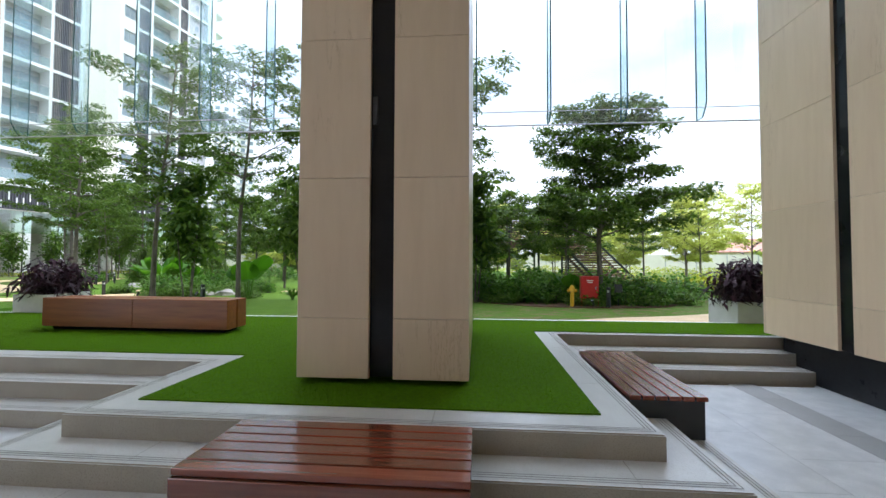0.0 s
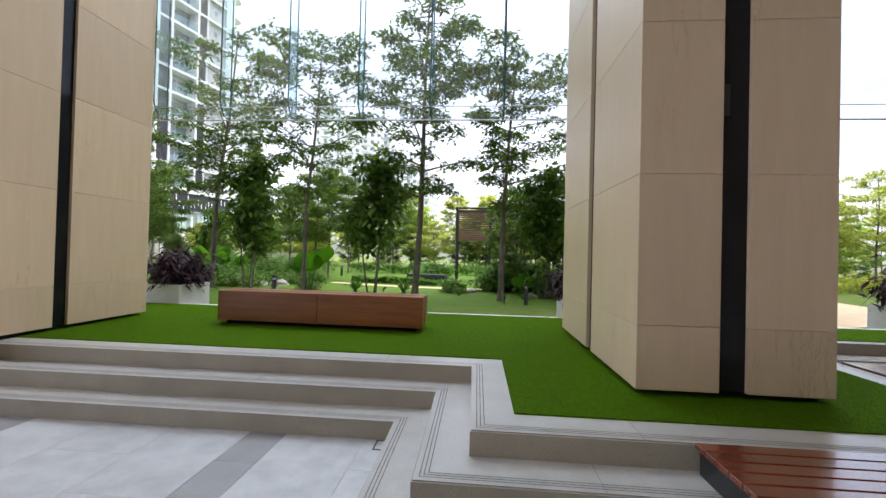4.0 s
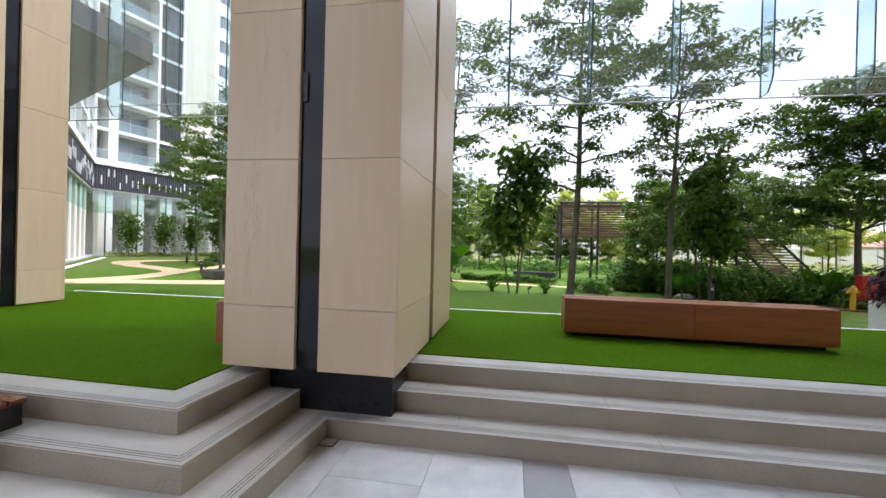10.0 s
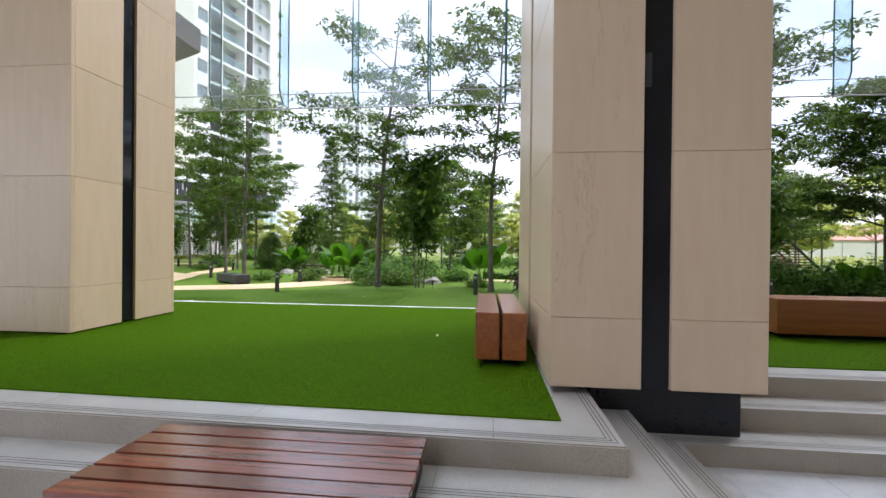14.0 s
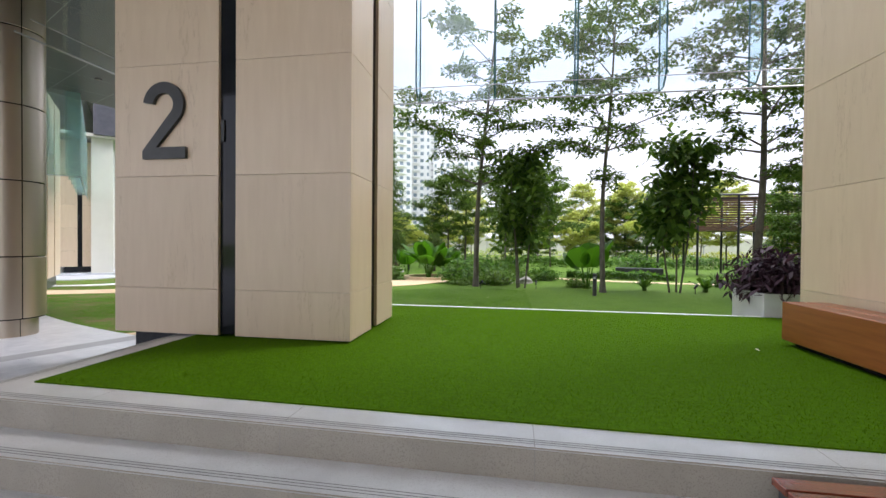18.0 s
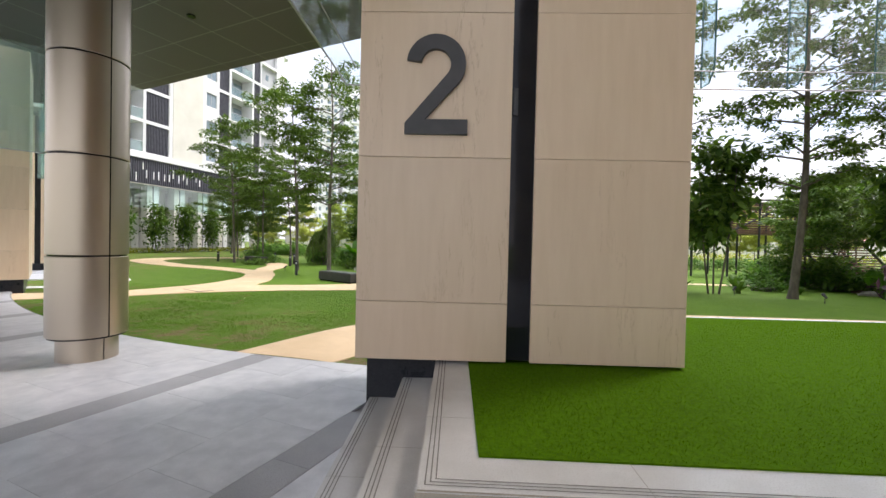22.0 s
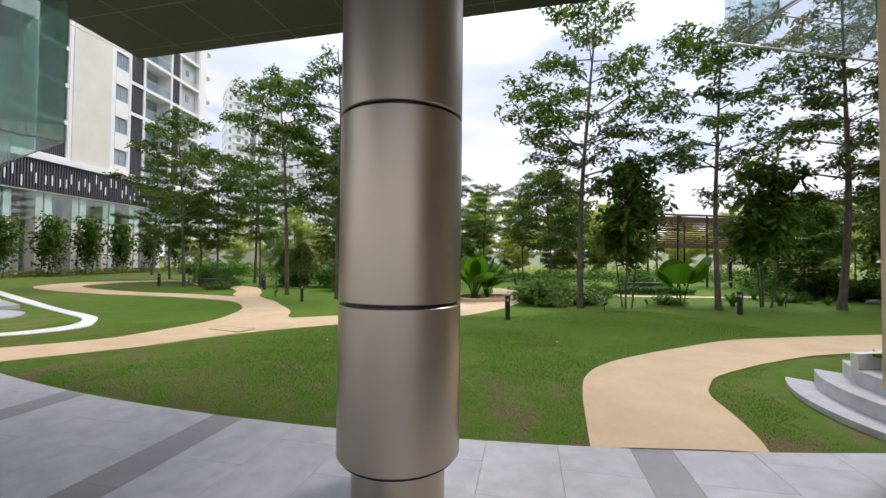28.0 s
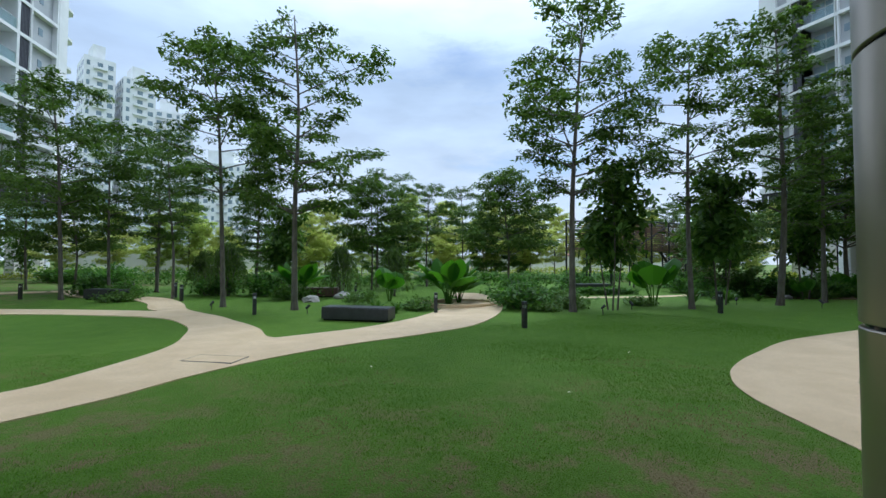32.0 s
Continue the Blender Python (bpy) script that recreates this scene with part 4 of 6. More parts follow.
def layered_tree(name, height, bare, radii, seed, label, leaf=0.17, mat=None, lean=(0, 0), bias=(0, 0), step=0.98, dense=1.0, thick=None, tuft=0.27, rise=0.22):
    """A slender trunk with whorls of level limbs that end in tufts of leaves.
    radii: the crown's reach at even steps from its foot to its tip; lean and bias: how far the tip and the crown stand off the foot."""
    r = random.Random(seed)
    mat = mat or LEAF
    root = tagged(empty(name), label, "tree")
    bm = bmesh.new()
    w = 0.012 * height
    line = spline([(0, 0, -0.05), (lean[0] * 0.18 + r.uniform(-w, w), lean[1] * 0.18 + r.uniform(-w, w), height * 0.32),
                   (lean[0] * 0.5 + r.uniform(-w, w), lean[1] * 0.5 + r.uniform(-w, w), height * 0.66), (lean[0], lean[1], height * 0.985)], 6)
    base = thick or 0.0075 * height + 0.018
    tube(bm, line, [base * (1 - 0.84 * i / (len(line) - 1)) * (1.3 if i == 0 else 1) for i in range(len(line))], 8)
    cents = []

    def at(z):
        f = max(0.0, min(0.999, z / height)) * (len(line) - 1)
        return Vector(line[int(f)]).lerp(Vector(line[int(f) + 1]), f - int(f))

    def reach(f):
        g = max(0.0, min(0.999, f)) * (len(radii) - 1)
        return radii[int(g)] + (radii[int(g) + 1] - radii[int(g)]) * (g - int(g))

    z, turn = height * bare, r.uniform(0, 6.28)
    while z < height * 0.99:
        f = (z - height * bare) / (height * (1 - bare))
        arms = r.choice((3, 4, 4, 5)) if reach(f) > 0.8 else 3
        turn += 0.9
        for k in range(arms):
            a = turn + 2 * math.pi * k / arms + r.uniform(-0.35, 0.35)
            ln = reach(f) * r.choice((0.55, 0.75, 0.95, 1.1, 1.3)) * r.uniform(0.9, 1.1)
            p0 = at(z - rise * ln)
            end = Vector((math.cos(a) * ln + bias[0] * (1 - f * 0.6), math.sin(a) * ln + bias[1] * (1 - f * 0.6), rise * ln + r.uniform(-0.1, 0.14)))
            tip = p0 + end
            mid = p0 + end * 0.55 + Vector((r.uniform(-0.08, 0.08) * ln, r.uniform(-0.08, 0.08) * ln, 0.05 * ln))
            rr = base * 0.30 * (1 - 0.55 * f) + 0.004
            limb = spline([p0, mid, tip], 3)
            tube(bm, limb, [rr * (1 - 0.8 * i / 6) for i in range(7)], 5)
            count = max(4, int(ln * 6.2 * dense))
            for s in range(count):
                q = 0.36 + 0.68 * (s + r.random()) / count
                c = p0.lerp(mid, q / 0.55) if q < 0.55 else mid.lerp(tip, (q - 0.55) / 0.45)
                side = (1 if s % 2 else -1) * r.uniform(0.0, 1.0) * (0.10 + 0.30 * ln * (1.15 - q) + 0.08 * ln)
                twig = c + Vector((-math.sin(a) * side, math.cos(a) * side, r.gauss(0.05, 0.09)))
                tube(bm, [c, twig], [rr * 0.3, rr * 0.12], 3)
                t_r = tuft * r.uniform(0.7, 1.25)
                for _ in range(int(34 * (t_r / 0.27) ** 2)):
                    b1, d1 = r.uniform(0, 6.28), math.sqrt(r.random()) * t_r
                    cents.append((twig.x + math.cos(b1) * d1, twig.y + math.sin(b1) * d1, twig.z + r.gauss(0.0, 0.06) - 0.35 * d1 * d1 / t_r))
        z += step * r.uniform(0.8, 1.2) * (1 - 0.35 * f)
    part("trunk", bm, BARK, root, "grey bark", True)
    part("crown", leaf_mesh("crown", cents, leaf, mat, 0.44, 0.25, 0.25, seed), mat, root)
    return root


def weeping_tree(name, height, spread, seed, label):
    """A small multi-stemmed tree with thin hanging sprays of fine leaves."""
    r = random.Random(seed)
    root = tagged(empty(name), label, "tree")
    bm = bmesh.new()
    cents = []
    for i in range(46):
        a, d = r.uniform(0, 6.28), math.sqrt(r.random()) * spread
        top = Vector((math.cos(a) * d * 0.55, math.sin(a) * d * 0.55, height * (1 - 0.35 * (d / spread) ** 2) * r.uniform(0.85, 1.05)))
        low = Vector((math.cos(a) * d * 1.05, math.sin(a) * d * 1.05, top.z * r.uniform(0.12, 0.5)))
        if i < 5:
            tube(bm, [Vector((math.cos(a) * 0.1, math.sin(a) * 0.1, -0.03)), top], [0.03, 0.01], 5)
        arc = spline([Vector((top.x * 0.3, top.y * 0.3, top.z * 0.82)), top, top.lerp(low, 0.35) + Vector((top.x, top.y, 0)) * 0.12, low], 4)
        tube(bm, arc, [0.008 * (1 - 0.7 * j / (len(arc) - 1)) for j in range(len(arc))], 3)
        for _ in range(90):
            g = r.random() * (len(arc) - 1.01)
            c = arc[int(g)].lerp(arc[int(g) + 1], g % 1)
            cents.append((c.x + r.gauss(0, 0.05), c.y + r.gauss(0, 0.05), c.z + r.gauss(0, 0.04)))
    part("branchwork", bm, BARK, root)
    part("crown", leaf_mesh("crown", cents, 0.15, LEAF, 0.22, 1.0, 0.0, seed), LEAF, root)
    return root


def bushy_tree(name, height, spread, seed, leaf=0.26, stems=3, bare=0.28, n=1500, mat=SHRUB, label="", tight=0.13):
    """Several thin stems under a dense, drooping, uneven crown of large leaves."""
    r = random.Random(seed)
    root = tagged(empty(name), label or "young tree on staked stems with dense dark drooping leaves", "tree")
    lobes = []
    for s in range(stems):
        bm = bmesh.new()
        a = 2 * math.pi * s / stems + r.uniform(-0.4, 0.4)
        foot = Vector((math.cos(a) * 0.16, math.sin(a) * 0.16, -0.05))
        top = Vector((math.cos(a) * spread * 0.25, math.sin(a) * spread * 0.25, height * r.uniform(0.75, 0.95)))
        tube(bm, spline([foot, foot.lerp(top, 0.5) + Vector((r.uniform(-0.1, 0.1), r.uniform(-0.1, 0.1), 0)), top], 4), [0.035 * (1 - i / 12) for i in range(9)], 6)
        part("stem", bm, BARK, root, "thin brown stem", True)
    bm = bmesh.new()
    for _ in range(26):
        f = r.random()
        z = height * (bare + (1 - bare) * f)
        rad = spread * 0.5 * (0.5 + 0.6 * f if f < 0.7 else 0.92 * math.sqrt(max(0.05, (1.06 - f) / 0.36)))
        a, d = r.uniform(0, 6.28), rad * r.uniform(0.25, 1.0)
        lobes.append(Vector((math.cos(a) * d, math.sin(a) * d, z)))
        tube(bm, [Vector((0, 0, z * 0.85)), lobes[-1]], [0.016, 0.006], 4)
    tagged(part("branchwork", bm, BARK, root), kind="stuff")
    cents = []
    for i in range(n):
        c = lobes[i % len(lobes)]
        w = tight * spread + 0.06
        cents.append((c.x + r.gauss(0, w), c.y + r.gauss(0, w), c.z + r.gauss(0, w * 0.8)))
    part("crown", leaf_mesh("crown", cents, leaf, mat, 0.48, 0.4, 0.0, seed), mat, root)
    return root


def place(ob, x, y, rz=0.0, s=1.0, z=None):
    ob.matrix_world = pose(x, y, lawn_z(x, y) if z is None else z, 0, 0, rz) @ Matrix.Scale(s, 4)
    return ob


def copy_at(ob, x, y, rz=0.0, s=1.0, z=None):
    ob2 = copy_thing(ob, pose(x, y, lawn_z(x, y) if z is None else z, 0, 0, rz))
    ob2.scale = (s, s, s)
    return ob2


TALL = "tall slender tree with a bare trunk and layered crown"
trees = [
    place(layered_tree("tree", 10.3, 0.37, (1.6, 2.6, 2.3, 2.6, 2.4, 1.7, 0.7), 11, TALL, lean=(-0.15, 0.2), thick=0.11), -20.77, 20.41),
    place(layered_tree("tree", 9.8, 0.46, (1.3, 2.8, 2.9, 2.7, 2.3, 1.5, 0.6), 12, TALL, lean=(-0.6, 0.2), bias=(-0.3, 0), dense=0.95), -23.0, 22.3),
    place(layered_tree("tree", 10.4, 0.40, (1.3, 2.5, 2.6, 2.1, 2.2, 1.7, 0.8), 13, TALL, lean=(0.7, 0.2), thick=0.11), -12.75, 16.0),
    place(layered_tree("tree", 9.3, 0.42, (0.8, 1.5, 2.0, 2.3, 2.3, 1.9, 0.9), 14, TALL, lean=(0.35, 0.2), dense=0.9, thick=0.095), -8.5, 14.95),
    place(layered_tree("tree", 10.8, 0.36, (1.5, 2.3, 2.4, 2.2, 2.0, 1.7, 0.9), 15, TALL, lean=(0.25, 0.1), thick=0.125), -4.35, 14.4),
    place(layered_tree("tree", 8.4, 0.40, (1.6, 2.1, 2.3, 2.2, 2.2, 2.1, 1.1), 16, TALL, lean=(0.4, 0.1), bias=(0.75, 0), thick=0.105), -1.45, 14.3),
]
broad = place(layered_tree("tree", 7.4, 0.43, (2.7, 3.0, 2.8, 2.5, 2.2, 1.8, 1.1), 21, "broad spreading tree with a dense dark layered crown", step=0.44, dense=1.15, thick=0.12, tuft=0.3), 4.85, 16.0)
dome = place(layered_tree("tree", 6.2, 0.42, (2.0, 2.3, 2.1, 1.5, 0.8), 22, "mid-height tree with a dense dark domed crown", step=0.45, dense=1.2), -10.6, 23.0)
place(layered_tree("tree", 11.0, 0.20, (1.7, 1.6, 1.3, 1.0, 0.7, 0.4), 23, "narrow cone-shaped tree with fine level branches", leaf=0.15, step=0.38, dense=0.9, rise=0.05), -21.9, 35.0)
# trees of the same kinds further back: place, turn, scale, which
for x, y, rz, s, k in ((-29.2, 27.7, 20, 0.97, 1), (-28.0, 29.2, 87, 0.82, 3), (-25.2, 26.9, 154, 0.70, 3), (-26.6, 31.5, 221, 0.85, 0), (-33.4, 36.0, 87, 0.8, 1), (-37.5, 42.5, 30, 0.9, 4),
                       (-14.8, 31.6, 66, 0.92, 5), (-11.8, 30.5, 12, 0.72, 3),
                       (12.0, 30.5, 77, 0.7, 0), (-8.6, 31.5, 41, 0.72, 1), (17.0, 35.0, 95, 0.8, 3)):
    copy_at(trees[k], x, y, rz, s)
for x, y, rz, s in ((-15.8, 29.2, 100, 1.02), (1.9, 20.6, 200, 0.8), (5.0, 22.8, 310, 0.9), (-30.6, 33.6, 60, 0.95)):
    copy_at(dome, x, y, rz, s)

dark = place(bushy_tree("tree", 4.6, 2.25, 31, 0.32, 3, 0.33, 2000, DARKLEAF, tight=0.10), -11.13, 15.9)
for x, y, rz, s in ((-6.1, 15.5, 80, 1.06), (0.2, 15.7, 300, 0.96), (-20.6, 27.6, 120, 0.9)):
    copy_at(dark, x, y, rz, s)
weep = place(weeping_tree("weeping_tree", 2.5, 1.0, 35, "small weeping tree with fine hanging foliage"), -18.3, 25.2)
for x, y, rz, s in ((-15.9, 24.8, 70, 0.95), (-23.2, 27.6, 160, 1.05), (-24.2, 29.0, 250, 0.9)):
    copy_at(weep, x, y, rz, s)
# lobby trees by the building on the far side
mid = place(bushy_tree("tree", 4.0, 2.1, 33, 0.30, 2, 0.25, 1500, DARKLEAF, "small leafy tree in front of the glazed lobby"), -43.7, 36.0)
for x, y, rz, s in ((-42.9, 39.2, 90, 1.05), (-42.2, 42.4, 30, 1.1), (-41.4, 45.4, 210, 1.05), (-40.5, 49.0, 60, 1.1), (-39.7, 52.5, 160, 1.0)):
    copy_at(mid, x, y, rz, s)
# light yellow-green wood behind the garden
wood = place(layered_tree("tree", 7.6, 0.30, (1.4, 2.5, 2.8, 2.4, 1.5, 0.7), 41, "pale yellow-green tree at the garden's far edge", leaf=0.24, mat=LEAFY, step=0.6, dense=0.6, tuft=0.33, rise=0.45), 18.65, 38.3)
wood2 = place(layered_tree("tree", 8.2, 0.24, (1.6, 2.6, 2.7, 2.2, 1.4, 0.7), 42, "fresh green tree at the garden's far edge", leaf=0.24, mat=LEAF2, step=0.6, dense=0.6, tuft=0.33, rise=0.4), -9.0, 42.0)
wood3 = place(layered_tree("tree", 6.0, 0.20, (1.5, 2.2, 2.2, 1.6, 0.8), 43, "leafy green tree at the garden's far edge", leaf=0.22, mat=LIME, step=0.55, dense=0.6, tuft=0.32, rise=0.4), -2.0, 40.0)
copy_at(wood3, -0.5, 18.6, 40, 0.75)
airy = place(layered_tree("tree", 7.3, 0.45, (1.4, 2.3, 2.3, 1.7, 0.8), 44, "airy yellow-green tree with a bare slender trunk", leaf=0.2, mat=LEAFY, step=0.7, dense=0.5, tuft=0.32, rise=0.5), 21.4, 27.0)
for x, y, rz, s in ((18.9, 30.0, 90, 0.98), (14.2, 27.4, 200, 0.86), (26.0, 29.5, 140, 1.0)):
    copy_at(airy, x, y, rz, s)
rr_ = random.Random(8)
for i in range(46):
    x = -40 + 92 * (i + rr_.random()) / 46
    y = rr_.uniform(38, 54) + (6 if x < -24 else 0)
    if x < -37 or (12 < x < 40 and i % 4):
        continue
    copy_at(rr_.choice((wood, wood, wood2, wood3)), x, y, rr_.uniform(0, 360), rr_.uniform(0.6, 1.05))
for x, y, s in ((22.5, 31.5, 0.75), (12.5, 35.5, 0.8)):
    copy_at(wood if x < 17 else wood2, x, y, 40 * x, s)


# ---- shrubs ----
def shrub(name, rx, ry, h, seed, leaf, n, mat, label, droop=0.0, cat="shrub", aspect=0.5):
    """A low mass of leaves on short twigs, with an uneven top."""
    r = random.Random(seed)
    root = tagged(empty(name), label, cat)
    bm = bmesh.new()
    cents = []
    for i in range(40):
        a, d = r.uniform(0, 6.28), math.sqrt(r.random())
        tip = Vector((math.cos(a) * d * rx, math.sin(a) * d * ry, h * (0.35 + 0.65 * math.sqrt(max(0, 1 - d * d))) * r.uniform(0.7, 1.1)))
        tube(bm, [Vector((tip.x * 0.5, tip.y * 0.5, -0.03)), tip], [0.012, 0.005], 4)
        for _ in range(n // 40):
            f = r.uniform(0.25, 1.05)
            w = 0.12 + 0.1 * max(rx, ry)
            cents.append((tip.x * (0.5 + 0.5 * f) + r.gauss(0, w), tip.y * (0.5 + 0.5 * f) + r.gauss(0, w), max(0.04, tip.z * f + r.gauss(0, 0.07))))
    part("branchwork", bm, BARK, root)
    part("foliage", leaf_mesh("foliage", cents, leaf, mat, aspect, droop, 0, seed), mat, root)
    return root


bush = place(shrub("shrub", 0.9, 0.8, 0.85, 51, 0.17, 1500, SHRUB, "rounded dark green shrub"), -13.4, 17.6)
lime = place(shrub("shrub", 0.9, 0.7, 0.55, 52, 0.15, 1200, LIME, "low bright green shrub"), -12.2, 17.2)
for i, (x, y, s) in enumerate(((-13.2, 18.4, 0.9), (-12.4, 18.4, 0.9), (-21.6, 27.2, 1.2), (-23.6, 28.0, 1.1), (-12.6, 19.6, 1.1), (-11.6, 20.4, 1.0), (-3.1, 17.2, 0.6), (-1.4, 18.9, 1.1),
                               (0.8, 16.7, 1.1), (1.9, 16.1, 1.1), (2.7, 15.6, 0.9), (3.4, 16.3, 1.2), (4.4, 15.3, 0.9), (5.3, 15.2, 0.95), (6.2, 15.7, 1.1), (6.9, 16.6, 1.1), (5.2, 17.2, 1.3), (2.3, 17.8, 1.3), (0.4, 18.3, 1.3), (-0.6, 20.4, 1.2),
                               (-10.0, 19.6, 0.7), (-28.6, 29.6, 1.0), (-27.0, 27.7, 0.8), (-35.0, 44.5, 1.4), (-33.0, 43.0, 1.4), (-31, 42, 1.5), (-4.6, 24.6, 1.2), (3.6, 24.2, 1.4), (8.6, 17.9, 1.1))):
    copy_at(bush, x, y, 53 * i, s)
for i, (x, y, s) in enumerate(((-18.9, 18.9, 0.6), (-26.9, 25.9, 0.7), (-11.2, 18.9, 0.9), (-13.3, 16.6, 0.55), (-9.0, 16.6, 0.6), (3.9, 14.6, 0.7), (5.9, 14.9, 0.8), (-20.4, 24.6, 1.0), (-18.0, 22.6, 0.8), (-16.9, 19.0, 0.7), (7.5, 15.8, 0.8), (1.2, 15.6, 0.7))):
    copy_at(lime, x, y, 31 * i, s)


HEDGELEAF = leafy("hedge_leaf", (0.16, 0.22, 0.02), (0.42, 0.42, 0.06), 0.5, 0.35)


def hedge(name, p0, p1, w, h, mat, label, seed, n=4200, leaf=0.16):
    r = np.random.default_rng(seed)
    d = Vector((p1[0] - p0[0], p1[1] - p0[1], 0))
    ln = d.length
    d.normalize()
    t, u, v = r.uniform(0, ln, n), r.uniform(-1, 1, n), r.uniform(0, 1, n)
    u = np.sign(u) * np.abs(u) ** 0.5
    top = h * (0.8 + 0.15 * np.sin(t * 1.7 + seed) + 0.12 * np.sin(t * 4.1))
    c = np.stack([p0[0] + d.x * t - d.y * u * w / 2, p0[1] + d.y * t + d.x * u * w / 2, v ** 0.6 * top], 1)
    c[:, 2] += np.array([lawn_z(a, b) for a, b in c[:, :2]])
    root = tagged(empty(name, p0[0], p0[1], lawn_z(*p0)), label, "hedge")
    c -= np.array([p0[0], p0[1], lawn_z(*p0)])
    part("foliage", leaf_mesh("foliage", c, leaf, mat, 0.5, 0.1, 0, seed), mat, root)
    bm = bmesh.new()
    for i in range(int(ln / 0.6)):
        x, y = d.x * (i * 0.6 + 0.3), d.y * (i * 0.6 + 0.3)
        tube(bm, [(x, y, -0.02), (x + 0.05, y, h * 0.7)], [0.015, 0.006], 4)
    tagged(part("branchwork", bm, BARK, root), kind="stuff")
    return root


hedge("hedge", (-42, 56), (4, 55), 2.4, 1.1, LEAF2, "far mass of fresh green shrubs", 67, 6000, 0.24)
hedge("hedge", (4, 55), (46, 50), 2.4, 1.1, HEDGELEAF, "far mass of yellow-green shrubs", 68, 6000, 0.24)
hedge("hedge", (-12, 32), (9, 31), 1.6, 0.95, SHRUB, "long low dark green hedge", 61, 7000, 0.2)
hedge("hedge", (7.5, 20.0), (22, 27.0), 1.5, 0.95, HEDGELEAF, "low hedge of yellow and green leaves", 63, 6000)
hedge("hedge", (-45.0, 34.6), (-39.0, 59.0), 1.2, 0.5, HEDGELEAF, "low planted strip along the lobby", 64, 5500)
hedge("hedge", (-33, 42), (-14, 33), 1.8, 1.1, SHRUB, "long low dark green hedge", 65, 6000, 0.2)
hedge("hedge", (-8.8, 21.8), (-4.2, 21.0), 0.7, 0.38, SHRUB, "low dark green hedge along a path", 66, 2600)


# ---- plants with large paddle leaves ----
def paddle_plant(name, count, stalk, length, width, seed, label, mat=BIGLEAF, lean=0.5, upright=0.5):
    r = random.Random(seed)
    root = tagged(empty(name), label, "plant")
    for i in range(count):
        a = 2 * math.pi * i / count + r.uniform(-0.4, 0.4)
        ln = length * r.uniform(0.75, 1.1)
        sh = stalk * r.uniform(0.7, 1.15)
        out = lean * r.uniform(0.6, 1.2)
        p0 = Vector((math.cos(a) * 0.06, math.sin(a) * 0.06, -0.03))
        p1 = Vector((math.cos(a) * out * sh, math.sin(a) * out * sh, sh))
        bm = bmesh.new()
        tube(bm, spline([p0, p0.lerp(p1, 0.5) + Vector((0, 0, 0.1)), p1], 3), [0.026, 0.024, 0.022, 0.02, 0.018, 0.016, 0.014], 6)
        up = r.uniform(upright - 0.35, upright + 0.45)
        dirn = Vector((math.cos(a) * math.cos(up), math.sin(a) * math.cos(up), math.sin(up)))
        side = Vector((-math.sin(a), math.cos(a), 0))
        rows = []
        for j in range(9):
            f = j / 8
            c = p1 + dirn * ln * f - Vector((0, 0, 1)) * (ln * 0.38 * f * f)
            w = width * r.uniform(0.96, 1.04) * math.sin(math.pi * min(1, 0.06 + 0.94 * f ** 0.8)) ** 0.75
            n = side.cross(dirn).normalized()
            rows.append([bm.verts.new(c + side * w * u - n * abs(u) * w * 0.35 * -1 + Vector((0, 0, 0.012 * math.sin(7 * f + 3 * u)))) for u in (-0.5, -0.25, 0, 0.25, 0.5)])
        for ra, rb in zip(rows, rows[1:]):
            for j in range(4):
                bm.faces.new((ra[j], ra[j + 1], rb[j + 1], rb[j]))
        part("leaf", bm, mat, root, "", True)
    return root


paddle = place(paddle_plant("paddle_plant", 15, 0.85, 1.9, 0.72, 71, "clump of tall green paddle-leaved plants", lean=0.45, upright=1.0), -15.3, 19.9)
copy_at(paddle, -14.6, 20.4, 80, 0.75)
copy_at(paddle, -20.2, 24.9, 40, 0.9)
ear = place(paddle_plant("elephant_ear_plant", 6, 0.95, 1.35, 1.05, 72, "elephant-ear plant with a few huge green leaves", lean=0.35, upright=1.05), -8.8, 16.2)
copy_at(ear, 3.6, 15.6, 200, 0.65)
copy_at(ear, -16.9, 22.2, 120, 0.8)
copy_at(ear, -0.6, 15.4, 20, 0.55)
fern = place(paddle_plant("bird_nest_fern", 16, 0.12, 0.75, 0.12, 73, "rosette of arching bird-nest fern fronds", LIME, 0.5, 0.9), -5.0, 15.9)
for x, y, s in ((-6.9, 16.0, 0.9), (-18.6, 18.2, 0.9), (-17.9, 18.3, 0.7), (1.6, 15.2, 0.9), (-12.7, 17.9, 0.9), (-2.9, 15.9, 0.6), (2.7, 14.9, 0.8), (-3.6, 18.2, 1.0)):
    copy_at(fern, x, y, x * 40, s)


